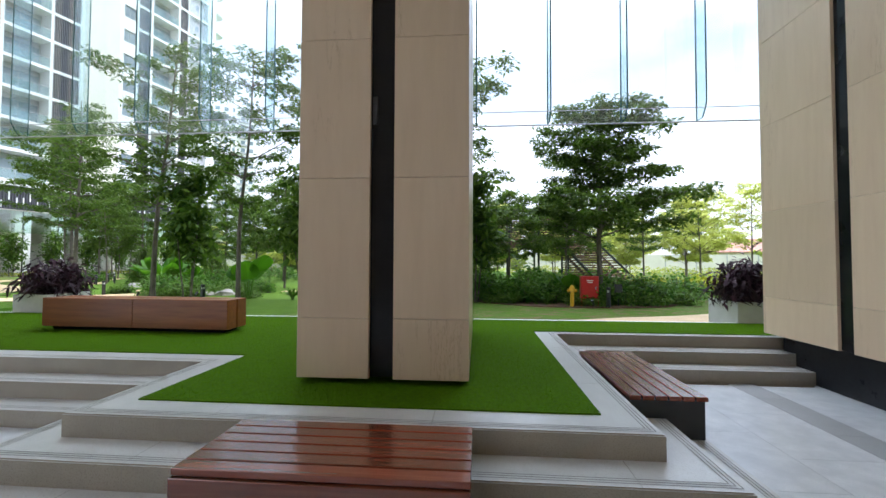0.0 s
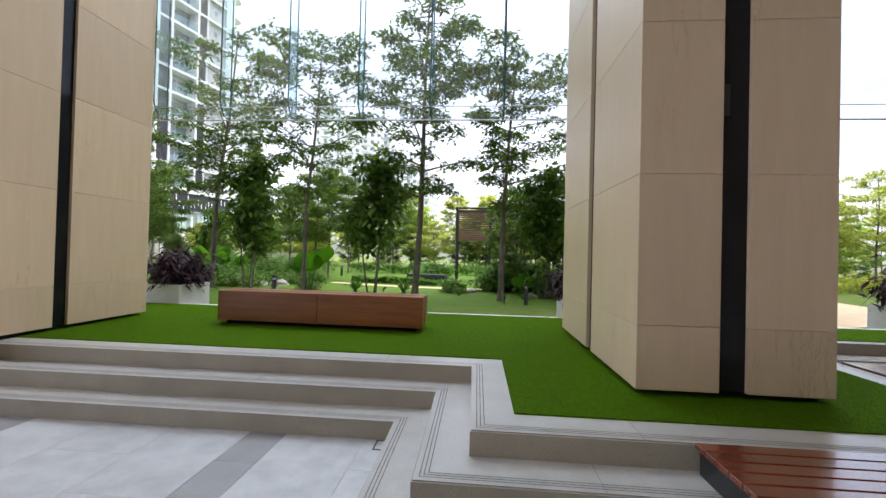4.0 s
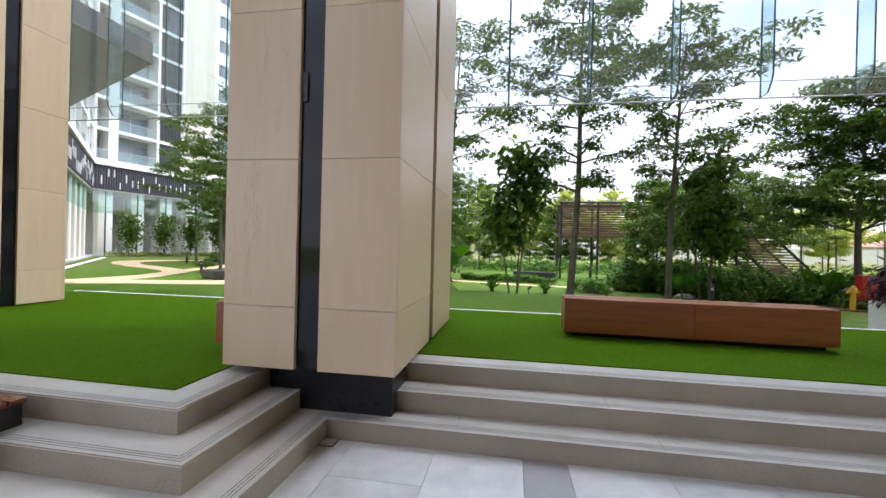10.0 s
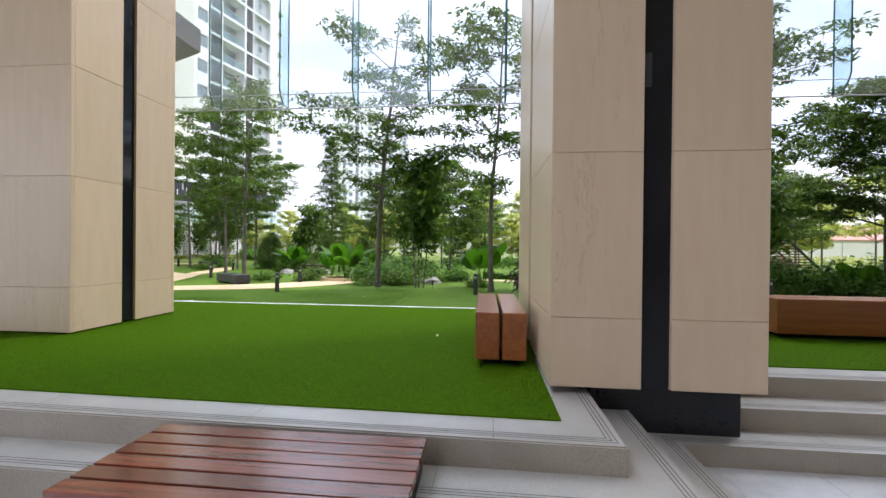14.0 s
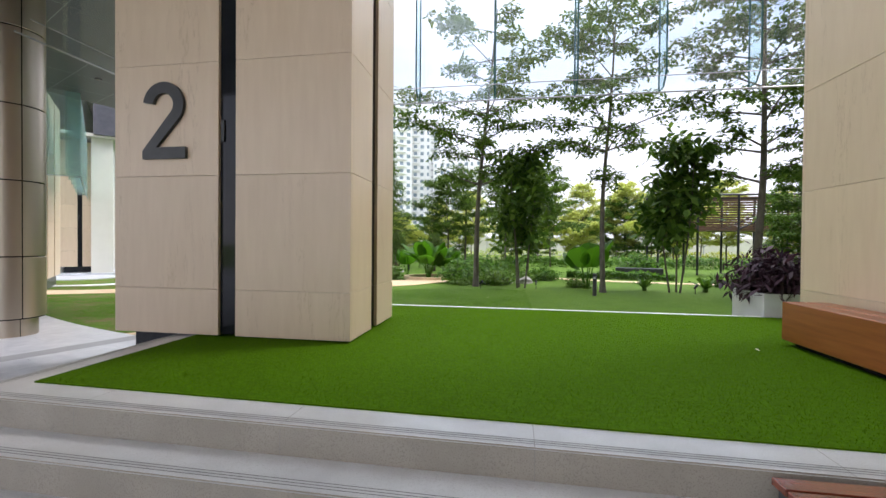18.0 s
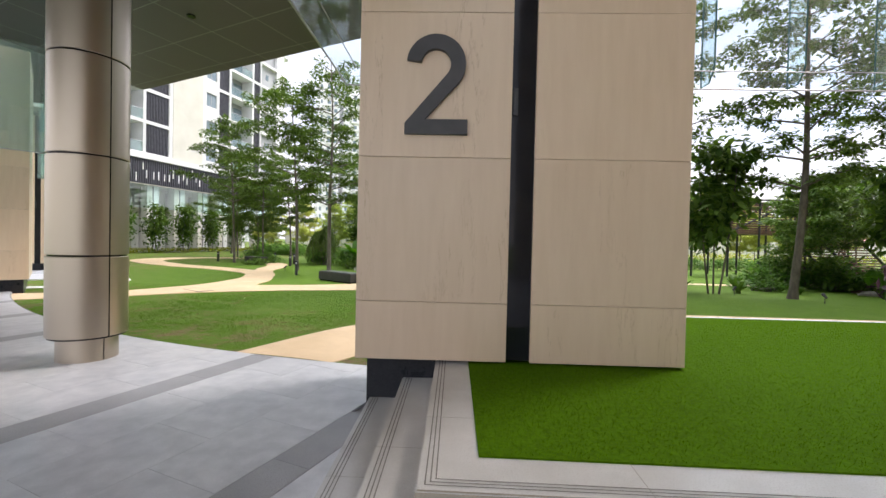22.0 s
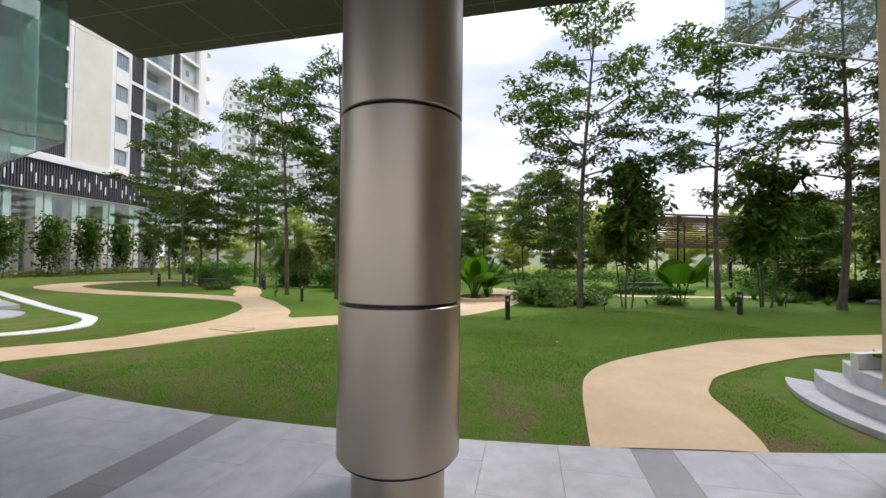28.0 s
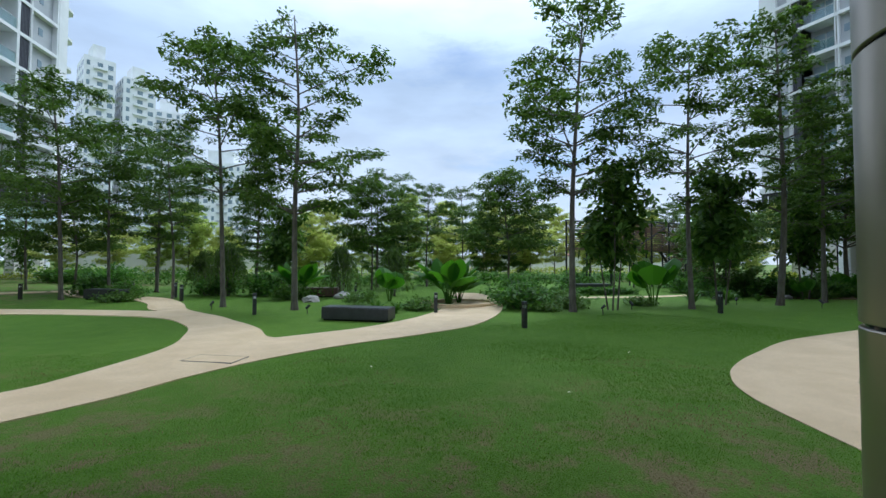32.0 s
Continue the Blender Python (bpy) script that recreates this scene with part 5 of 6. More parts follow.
# ---- slatted benches set into the steps ----
def slat_bench(name, x0, x1, y0, y1, z_top, z_low, along, label):
    """Hardwood slats over a dark box."""
    cx, cy = (x0 + x1) / 2, (y0 + y1) / 2
    root = tagged(empty(name, cx, cy, z_low), label, "bench")
    part("base", boxed(x0 + 0.02 - cx, x1 - 0.02 - cx, y0 + 0.02 - cy, y1 - 0.02 - cy, 0, z_top - 0.03 - z_low), DARKMETAL, root, "dark metal box base")
    n = 6
    for i in range(n):
        if along == "x":
            w = (y1 - y0) / n
            b = boxed(x0 - cx, x1 - cx, y0 + i * w + 0.006 - cy, y0 + (i + 1) * w - 0.006 - cy, z_top - 0.032 - z_low, z_top - z_low, 0.003)
        else:
            w = (x1 - x0) / n
            b = boxed(x0 + i * w + 0.006 - cx, x0 + (i + 1) * w - 0.006 - cx, y0 - cy, y1 - cy, z_top - 0.032 - z_low, z_top - z_low, 0.003)
        ob = part("slat", b, SLAT if along == "x" else SLAT_Y, root)
    if along == "x":
        part("front_board", boxed(x0 - cx, x1 - cx, y0 - 0.012 - cy, y0 + 0.018 - cy, 0.10, z_top - 0.036 - z_low, 0.003), SLAT, root, "red hardwood front board")
    return root


slat_bench("slat_bench", -1.075, 0.275, 2.10, 2.70, 0.555, 0.255, "x", "red hardwood slatted bench set into the granite steps")
slat_bench("slat_bench", -10.43, -9.03, 2.08, 2.70, 0.555, 0.225, "x", "red hardwood slatted bench set into the granite steps")
slat_bench("slat_bench", 1.36, 1.90, 3.35, 4.80, 0.555, 0.255, "y", "red hardwood slatted bench along the side steps")


# ---- long timber benches on the turf ----
def block_bench(name, x, y, rz, length, depth, label, beams):
    """Twin solid timber beams on a recessed dark plinth."""
    root = tagged(new(name), label, "bench")
    root.matrix_world = pose(x, y, TURF_Z, 0, 0, rz)
    d = depth / 2
    for s in (-1, 1):
        y0, y1 = (-d, -0.012) if s < 0 else (0.012, d)
        halves = [(-length / 2, -0.002), (0.002, length / 2)] if beams else [(-length / 2, length / 2)]
        for a, b in halves:
            part("beam", boxed(a, b, y0, y1, 0.05, 0.43, 0.006), TEAK, root)
    part("plinth", boxed(-length / 2 + 0.09, length / 2 - 0.09, -d + 0.07, d - 0.07, -0.01, 0.066), BLACK, root, "recessed black plinth")
    return root


block_bench("timber_bench", -4.235, 5.66, -1.5, 2.68, 0.42, "long orange-brown timber bench lying on turf", True)
block_bench("timber_bench", -8.615, 4.705, 90, 1.39, 0.41, "orange-brown timber bench of two beams beside a column", False)


# ---- white planters with purple-leaved plants ----
def planter(name, x, y, label):
    root = tagged(empty(name, x, y, 0), label, "planter")
    w, d = 0.335, 0.41
    ring = [(-w, -d), (w, -d), (w, d), (-w, d)]
    z0 = lawn_z(x, y - d) - 0.05
    bm = bmesh.new()
    outer0 = [bm.verts.new((px, py, z0)) for px, py in ring]
    outer1 = [bm.verts.new((px, py, 0.87)) for px, py in ring]
    inner1 = [bm.verts.new((px * 0.9, py * 0.9, 0.87)) for px, py in ring]
    inner0 = [bm.verts.new((px * 0.9, py * 0.88, 0.76)) for px, py in ring]
    for i in range(4):
        j = (i + 1) % 4
        bm.faces.new((outer0[i], outer0[j], outer1[j], outer1[i]))
        bm.faces.new((outer1[i], outer1[j], inner1[j], inner1[i]))
        bm.faces.new((inner1[i], inner1[j], inner0[j], inner0[i]))
    part("tub", bm, PLANTER, root, "pale grey tub")
    bm = bmesh.new()
    bm.faces.new([bm.verts.new((px * 0.9, py * 0.88, 0.80)) for px, py in ring])
    part("soil", bm, SOIL, root)
    return root


for px_, py_ in ((-7.70, 7.54), (-0.475, 7.54), (4.675, 7.54)):
    planter("planter", px_, py_, "square pale grey planter behind a stone column")
    sh = shrub("purple_shrub", 0.30, 0.34, 0.68, int(80 + px_ * 3), 0.17, 2200, PURPLE, "bushy dark purple-leaved plant in a pale planter", 0.5, "plant", 0.26)
    sh.matrix_world = pose(px_, py_, 0.80)


# ---- garden bollards ----
def bollard(x, y):
    root = tagged(empty("bollard_light", x, y, lawn_z(x, y)), "dark grey square bollard light on the lawn", "bollard", "garden bollards")
    part("post", boxed(-0.055, 0.055, -0.055, 0.055, -0.03, 0.50, 0.006), DARKMETAL, root)
    part("head", boxed(-0.055, 0.055, -0.055, 0.055, 0.57, 0.66, 0.006), DARKMETAL, root)
    for sx, sy in ((-1, -1), (1, -1), (-1, 1), (1, 1)):
        part("corner_rod", boxed(sx * 0.045 - 0.008, sx * 0.045 + 0.008, sy * 0.045 - 0.008, sy * 0.045 + 0.008, 0.49, 0.58), DARKMETAL, root)
    part("lens", boxed(-0.035, 0.035, -0.035, 0.035, 0.49, 0.58), PLANTER, root, "frosted lens")
    return root


first = bollard(-15.85, 14.3)
for x, y in ((-22.0, 19.6), (-16.7, 17.9), (-9.0, 13.7), (-0.75, 13.1), (-30.8, 28.6), (-27.1, 29.0), (-24.7, 25.6), (-17.6, 25.3), (-25.2, 27.5), (-1.6, 26.5), (-11.0, 26.6), (4.5, 14.0)):
    copy_thing(first, pose(x, y, lawn_z(x, y), 0, 0, 12 * x))

# small spotlights on spikes in the lawn
def spotlight(x, y):
    root = tagged(empty("spike_spotlight", x, y, lawn_z(x, y)), "small black spotlight on a spike in the lawn", "spotlight", "garden spotlights")
    bm = bmesh.new()
    tube(bm, [(0, 0, -0.03), (0, 0, 0.16)], [0.012, 0.012], 6)
    part("spike", bm, DARKMETAL, root)
    bm = bmesh.new()
    tube(bm, [(-0.05, 0, 0.17), (0.03, 0, 0.24), (0.07, 0, 0.275)], [0.03, 0.042, 0.045], 10)
    part("lamp_head", bm, DARKMETAL, root)
    return root


sp0 = spotlight(-20.5, 19.2)
for x, y in ((-12.5, 15.0), (-4.5, 13.1), (-10.6, 15.6), (-23.3, 21.5), (-1.4, 13.0), (-5.6, 15.2), (3.9, 13.6)):
    copy_thing(sp0, pose(x, y, lawn_z(x, y), 0, 0, 60 * x))


# ---- dark block seats in the garden ----
def block_seat(x, y, rz, ln, d, h, label, mat=DARKMETAL):
    root = tagged(new("block_seat"), label, "bench")
    root.matrix_world = pose(x, y, lawn_z(x, y), 0, 0, rz)
    part("plinth", boxed(-ln / 2 + 0.05, ln / 2 - 0.05, -d / 2 + 0.05, d / 2 - 0.05, -0.05, 0.06), BLACK, root)
    part("seat_block", boxed(-ln / 2, ln / 2, -d / 2, d / 2, 0.05, h, 0.01), mat, root)
    for s in (-1, 0, 1):
        part("top_slab", boxed(s * ln / 3 - ln / 6 + 0.003, s * ln / 3 + ln / 6 - 0.003, -d / 2 + 0.02, d / 2 - 0.02, h, h + 0.018, 0.004), mat, root)
    return root


block_seat(-19.35, 17.25, -36, 1.95, 0.62, 0.36, "long dark grey block seat on the lawn")
block_seat(-27.6, 27.4, -30, 1.6, 0.6, 0.42, "dark grey block seat beside clipped shrubs")
REDBROWN = varied("red_brown_granite", (0.10, 0.045, 0.035), (0.15, 0.07, 0.055), 0.4, 6, bump=0.02)
block_seat(-19.3, 25.6, -20, 1.9, 0.6, 0.42, "dark red-brown block seat among shrubs", REDBROWN)
block_seat(-5.0, 23.2, -14, 2.2, 0.6, 0.42, "dark grey block seat beside the narrow path")
block_seat(10.2, 21.5, 20, 1.8, 0.6, 0.40, "dark grey block seat near a hedge")

# kerbed planting ring by the curved path
bm = bmesh.new()
for k in range(24):
    a0, a1 = (math.pi * 2 * (k + e) / 24 for e in (0, 1))
    pts = []
    for a, r in ((a0, 1.55), (a1, 1.55), (a1, 1.3), (a0, 1.3)):
        pts.append((-14.9 + r * math.cos(a), 19.8 + r * 0.8 * math.sin(a)))
    prism(bm, pts, -0.25, 0.04)
tagged(new("kerb_ring", bm_mesh("kerb_ring", bm, PATHMAT)), "low curved tan kerb round a planting bed", "kerb", kind="structure")


# ---- boulders ----
def boulder(x, y, s, seed):
    bm = bmesh.new()
    bmesh.ops.create_icosphere(bm, subdivisions=3, radius=1)
    for v in bm.verts:
        q = 1 + 0.35 * noise.noise(v.co * 1.3 + Vector((seed * 7, 0, 0))) + 0.1 * noise.noise(v.co * 4)
        v.co = Vector((v.co.x * s * q, v.co.y * s * 0.7 * q, v.co.z * s * 0.45 * q))
    ob = new("boulder", bm_mesh("boulder", bm, ROCK, True))
    ob.matrix_world = pose(x, y, lawn_z(x, y) + s * 0.18, 0, 0, seed * 50)
    return tagged(ob, "weathered grey garden boulder half set in the ground", "rock", "garden boulders")


for i, (x, y, s) in enumerate(((-10.9, 18.0, 0.4), (-11.6, 17.8, 0.3), (-3.2, 17.2, 0.35), (-2.5, 17.6, 0.25), (-18.4, 24.3, 0.5), (-17.8, 23.8, 0.35), (-0.3, 16.2, 0.3), (-19.9, 23.2, 0.4))):
    boulder(x, y, s, i + 1)

# soil under the shrub island
vs = [(4.0 + 3.8 * math.cos(a) * (1 + 0.08 * math.sin(3 * a)), 16.4 + 2.5 * math.sin(a)) for a in np.linspace(0, 2 * math.pi, 40)[:-1]]
bm = prism(bmesh.new(), vs, lambda x, y: lawn_z(x, y) - 0.1, lambda x, y: lawn_z(x, y) + 0.03)
tagged(new("soil_bed", bm_mesh("soil_bed", bm, SOIL)), "bare reddish soil of a planting bed", "soil", kind="structure")

# ---- fire hydrant and hose cabinet ----
hyd = tagged(empty("fire_hydrant", 3.40, 14.2, lawn_z(3.40, 14.2)), "yellow pillar hydrant beside the planting bed", "hydrant")
bm = bmesh.new()
tube(bm, [(0, 0, -0.03), (0, 0, 0.03), (0, 0, 0.031), (0, 0, 0.50), (0, 0, 0.52), (0, 0, 0.60), (0, 0, 0.66), (0, 0, 0.72)], [0.11, 0.11, 0.065, 0.065, 0.10, 0.10, 0.075, 0.03], 14)
part("barrel", bm, YELLOW, hyd, "", True)
for s in (-1, 1):
    bm = bmesh.new()
    tube(bm, [(s * 0.05, 0, 0.54), (s * 0.15, 0, 0.54)], [0.045, 0.05], 10)
    part("outlet", bm, YELLOW, hyd)
cab = tagged(empty("hose_cabinet", 4.02, 14.5, lawn_z(4.02, 14.5)), "red steel hose cabinet on legs beside the hydrant", "cabinet")
part("body", boxed(-0.28, 0.28, -0.12, 0.12, 0.28, 1.02, 0.008), RED, cab)
part("door", boxed(-0.24, 0.24, -0.135, -0.118, 0.32, 0.98, 0.004), RED, cab)
part("handle", boxed(0.17, 0.2, -0.155, -0.13, 0.58, 0.68, 0.003), STEEL, cab)
for i, (w, z) in enumerate(((0.22, 0.86), (0.16, 0.80))):
    part("lettering", boxed(-w / 2, w / 2, -0.138, -0.134, z, z + 0.03), WHITE, cab, "white lettering too small to read")
for s in (-1, 1):
    part("leg", boxed(s * 0.25 - 0.03, s * 0.25 + 0.03, -0.1, 0.1, -0.05, 0.3), RED, cab)
board = tagged(empty("sign_board", 5.0, 14.6, lawn_z(5.0, 14.6)), "small dark information board on a post", "sign")
part("post", boxed(-0.02, 0.02, -0.02, 0.02, -0.05, 0.55), DARKMETAL, board)
part("panel", boxed(-0.12, 0.12, -0.03, -0.005, 0.45, 0.75, 0.004), DARKMETAL, board)

# ---- timber-slatted stair and bridge in the garden ----
SLATWOOD = varied("weathered_slat", (0.10, 0.055, 0.032), (0.17, 0.10, 0.06), 0.6, 3, (1, 12, 12), bump=0.05)
stair = tagged(empty("slatted_stair", 5.0, 25, -0.05), "timber-slatted garden stair and bridge on steel posts", "stair")


def beam(p, q, r, mat, name):
    bm = bmesh.new()
    tube(bm, [p, q], [r, r], 6)
    part(name, bm, mat, stair)


for y in (0, 1.8):
    for i in range(13):
        z = 2.55 + i * 0.135
        part("slat", boxed(-8.6, 0.6, y - 0.012, y + 0.012, z, z + 0.07), SLATWOOD, stair)
    for i in range(26):
        z = 0.3 + i * 0.145
        x1 = 0.6 + max(0.15, (4.15 - z) * 1.02)
        part("slat", boxed(0.6, x1, y - 0.012, y + 0.012, z, z + 0.07), SLATWOOD, stair)
    for x in (-8.5, -6.5, -4.5, -2.8, -1.1, 0.6):
        beam((x, y, 0), (x, y, 4.3), 0.06, DARKMETAL, "post")
    beam((0.6, y, 4.3), (4.7, y, 0.25), 0.07, DARKMETAL, "handrail")
    beam((-8.6, y, 4.35), (0.7, y, 4.35), 0.06, DARKMETAL, "handrail")
    beam((0.2, y, 2.6), (2.6, y, 0.1), 0.09, DARKMETAL, "stringer")
    beam((-4.5, y, 2.5), (-1.1, y, 4.2), 0.04, DARKMETAL, "brace")
part("deck", boxed(-8.6, 0.6, 0, 1.8, 2.42, 2.52), SLATWOOD, stair)
for i in range(15):
    part("tread", boxed(0.5 + i * 0.26, 0.8 + i * 0.26, 0, 1.8, 2.34 - i * 0.168, 2.38 - i * 0.168), SLATWOOD, stair)

# ---- dry straw among the worn lawn by the paving ----
DRYBLADE = leafy("dry_blade", (0.13, 0.10, 0.045), (0.26, 0.20, 0.10), 0.8, 0.2)


def dry_at(x, y):
    d = O_R - math.hypot(x - O_X, y - O_Y)
    if d < 0.02 or d > 4.5 or on_path(x, y) or (y < 6.9 and x > -15.6):
        return False
    v = noise.noise((x * 0.9, y * 0.9, 3.1)) + 0.6 * noise.noise((x * 2.7, y * 2.7, 7.7))
    return rng.random() < min(0.85, 0.02 - 0.05 * d + 1.8 * v)


blades("dry_grass", 130000, (-26, -15, 5.9, 14), 0.022, 0.006, lambda x, y: lawn_z(x, y) - 0.003, dry_at, DRYBLADE, "dry straw-coloured grass in worn lawn patches")

# ---- small square drain cover in the floor at the steps' foot ----
for dx0, dy0 in ((-2.89, 3.39), (-7.45, 3.44)):
    drain = tagged(empty("drain_cover", dx0, dy0, floor_z(dx0)), "small square floor drain cover at the foot of the steps", "drain")
    part("cover_plate", boxed(-0.062, 0.062, -0.062, 0.062, 0.0, 0.004), TILE, drain)
    for x0, x1, y0, y1 in ((-0.075, 0.075, -0.075, -0.064), (-0.075, 0.075, 0.064, 0.075), (-0.075, -0.064, -0.064, 0.064), (0.064, 0.075, -0.064, 0.064)):
        part("frame_edge", boxed(x0, x1, y0, y1, 0.0, 0.003), DARKMETAL, drain)

# ---- access cover in the path, set flush with thin dark joints ----
cover = tagged(empty("access_cover", -22.6, 13.45, lawn_z(-22.6, 13.45) + 0.036, -33), "flush access cover in the tan path with thin dark joints", "cover")
part("cover_plate", boxed(-0.44, 0.44, -0.22, 0.22, -0.02, 0.0), PATHMAT, cover)
for x0, x1, y0, y1 in ((-0.45, 0.45, 0.2205, 0.2255), (-0.45, 0.45, -0.2255, -0.2205), (-0.4465, -0.4415, -0.222, 0.222), (0.4415, 0.4465, -0.222, 0.222)):
    part("joint", boxed(x0, x1, y0, y1, -0.02, 0.002), GROOVE, cover)

# ---- a few fallen leaves and petals ----
PETAL = leafy("fallen_petal", (0.62, 0.56, 0.40), (0.75, 0.70, 0.55), 0.6, 0.2)
r_ = random.Random(3)
for x, y, z in ((-9.24, 5.02, TURF_Z + 0.012), (-9.83, 11.31, None), (-12.1, 12.0, None), (-6.4, 11.6, None), (-10.9, 9.6, None), (-3.3, 11.2, None), (-16.0, 11.0, None), (-18.6, 9.6, None), (-20.4, 11.9, None)):
    bm = bmesh.new()
    a = r_.uniform(0, 6.28)
    pts = [bm.verts.new((math.cos(a) * u - math.sin(a) * v, math.sin(a) * u + math.cos(a) * v, w)) for u, v, w in ((-0.035, 0, 0), (0, 0.016, 0.008), (0.038, 0, 0.012), (0, -0.016, 0.006))]
    bm.faces.new(pts)
    ob = tagged(new("fallen_leaf", bm_mesh("fallen_leaf", bm, PETAL)), "small pale fallen leaf lying on the grass", "leaf", "fallen leaves")
    ob.matrix_world = pose(x, y, (lawn_z(x, y) + 0.022) if z is None else z)


# ---- lounge chairs by the far lobby ----
def lounge_chair(x, y, rz):
    root = tagged(empty("lounge_chair", x, y, lawn_z(x, y), rz), "pale woven lounge chair by the far lobby", "chair", "lounge chairs")
    part("seat", boxed(-0.32, 0.32, -0.32, 0.3, 0.34, 0.42, 0.02), PLANTER, root)
    bm = prism(bmesh.new(), [(-0.34, 0.24), (0.34, 0.24), (0.38, 0.36), (-0.38, 0.36)], 0.36, 0.85)
    part("backrest", bm, PLANTER, root)
    for sx in (-1, 1):
        for sy in (-1, 1):
            part("leg", boxed(sx * 0.28 - 0.02, sx * 0.28 + 0.02, sy * 0.26 - 0.02, sy * 0.26 + 0.02, -0.03, 0.36), DARKMETAL, root)
        part("armrest", boxed(sx * 0.34 - 0.03, sx * 0.34 + 0.03, -0.28, 0.28, 0.56, 0.60, 0.008), PLANTER, root)
    return root


lounge_chair(-48.6, 36.9, 60)
lounge_chair(-47.6, 37.6, -40)


# ---- apartment buildings ----
BWHITE = varied("building_white", (0.70, 0.70, 0.69), (0.78, 0.78, 0.77), 0.7, 0.6, bump=0)
BBEIGE = varied("building_beige", (0.60, 0.58, 0.50), (0.66, 0.64, 0.56), 0.7, 0.6, bump=0)
BGREY = varied("building_grey", (0.36, 0.37, 0.38), (0.42, 0.43, 0.44), 0.7, 0.8, bump=0)
LOUV = varied("dark_louvre", (0.06, 0.06, 0.075), (0.09, 0.09, 0.105), 0.5, 3, bump=0)
PANE = varied("dark_window_glass", (0.14, 0.19, 0.22), (0.26, 0.32, 0.36), 0.08, 0.35, bump=0, rough_var=0.03)
DARKIN = varied("dark_interior", (0.05, 0.05, 0.045), (0.10, 0.095, 0.085), 0.8, 0.4, bump=0)
STOREY, FIRST, BAND_Z = 3.08, 9.2, 6.5


def joined(boxes):
    """Several boxes as one mesh, quickly."""
    vs, fs = [], []
    for x0, x1, y0, y1, z0, z1 in boxes:
        b = len(vs)
        vs += [(x, y, z) for z in (z0, z1) for x, y in ((x0, y0), (x1, y0), (x1, y1), (x0, y1))]
        fs += [(b + 3, b + 2, b + 1, b), (b + 4, b + 5, b + 6, b + 7)] + [(b + i, b + (i + 1) % 4, b + 4 + (i + 1) % 4, b + 4 + i) for i in range(4)]
    return vs, fs


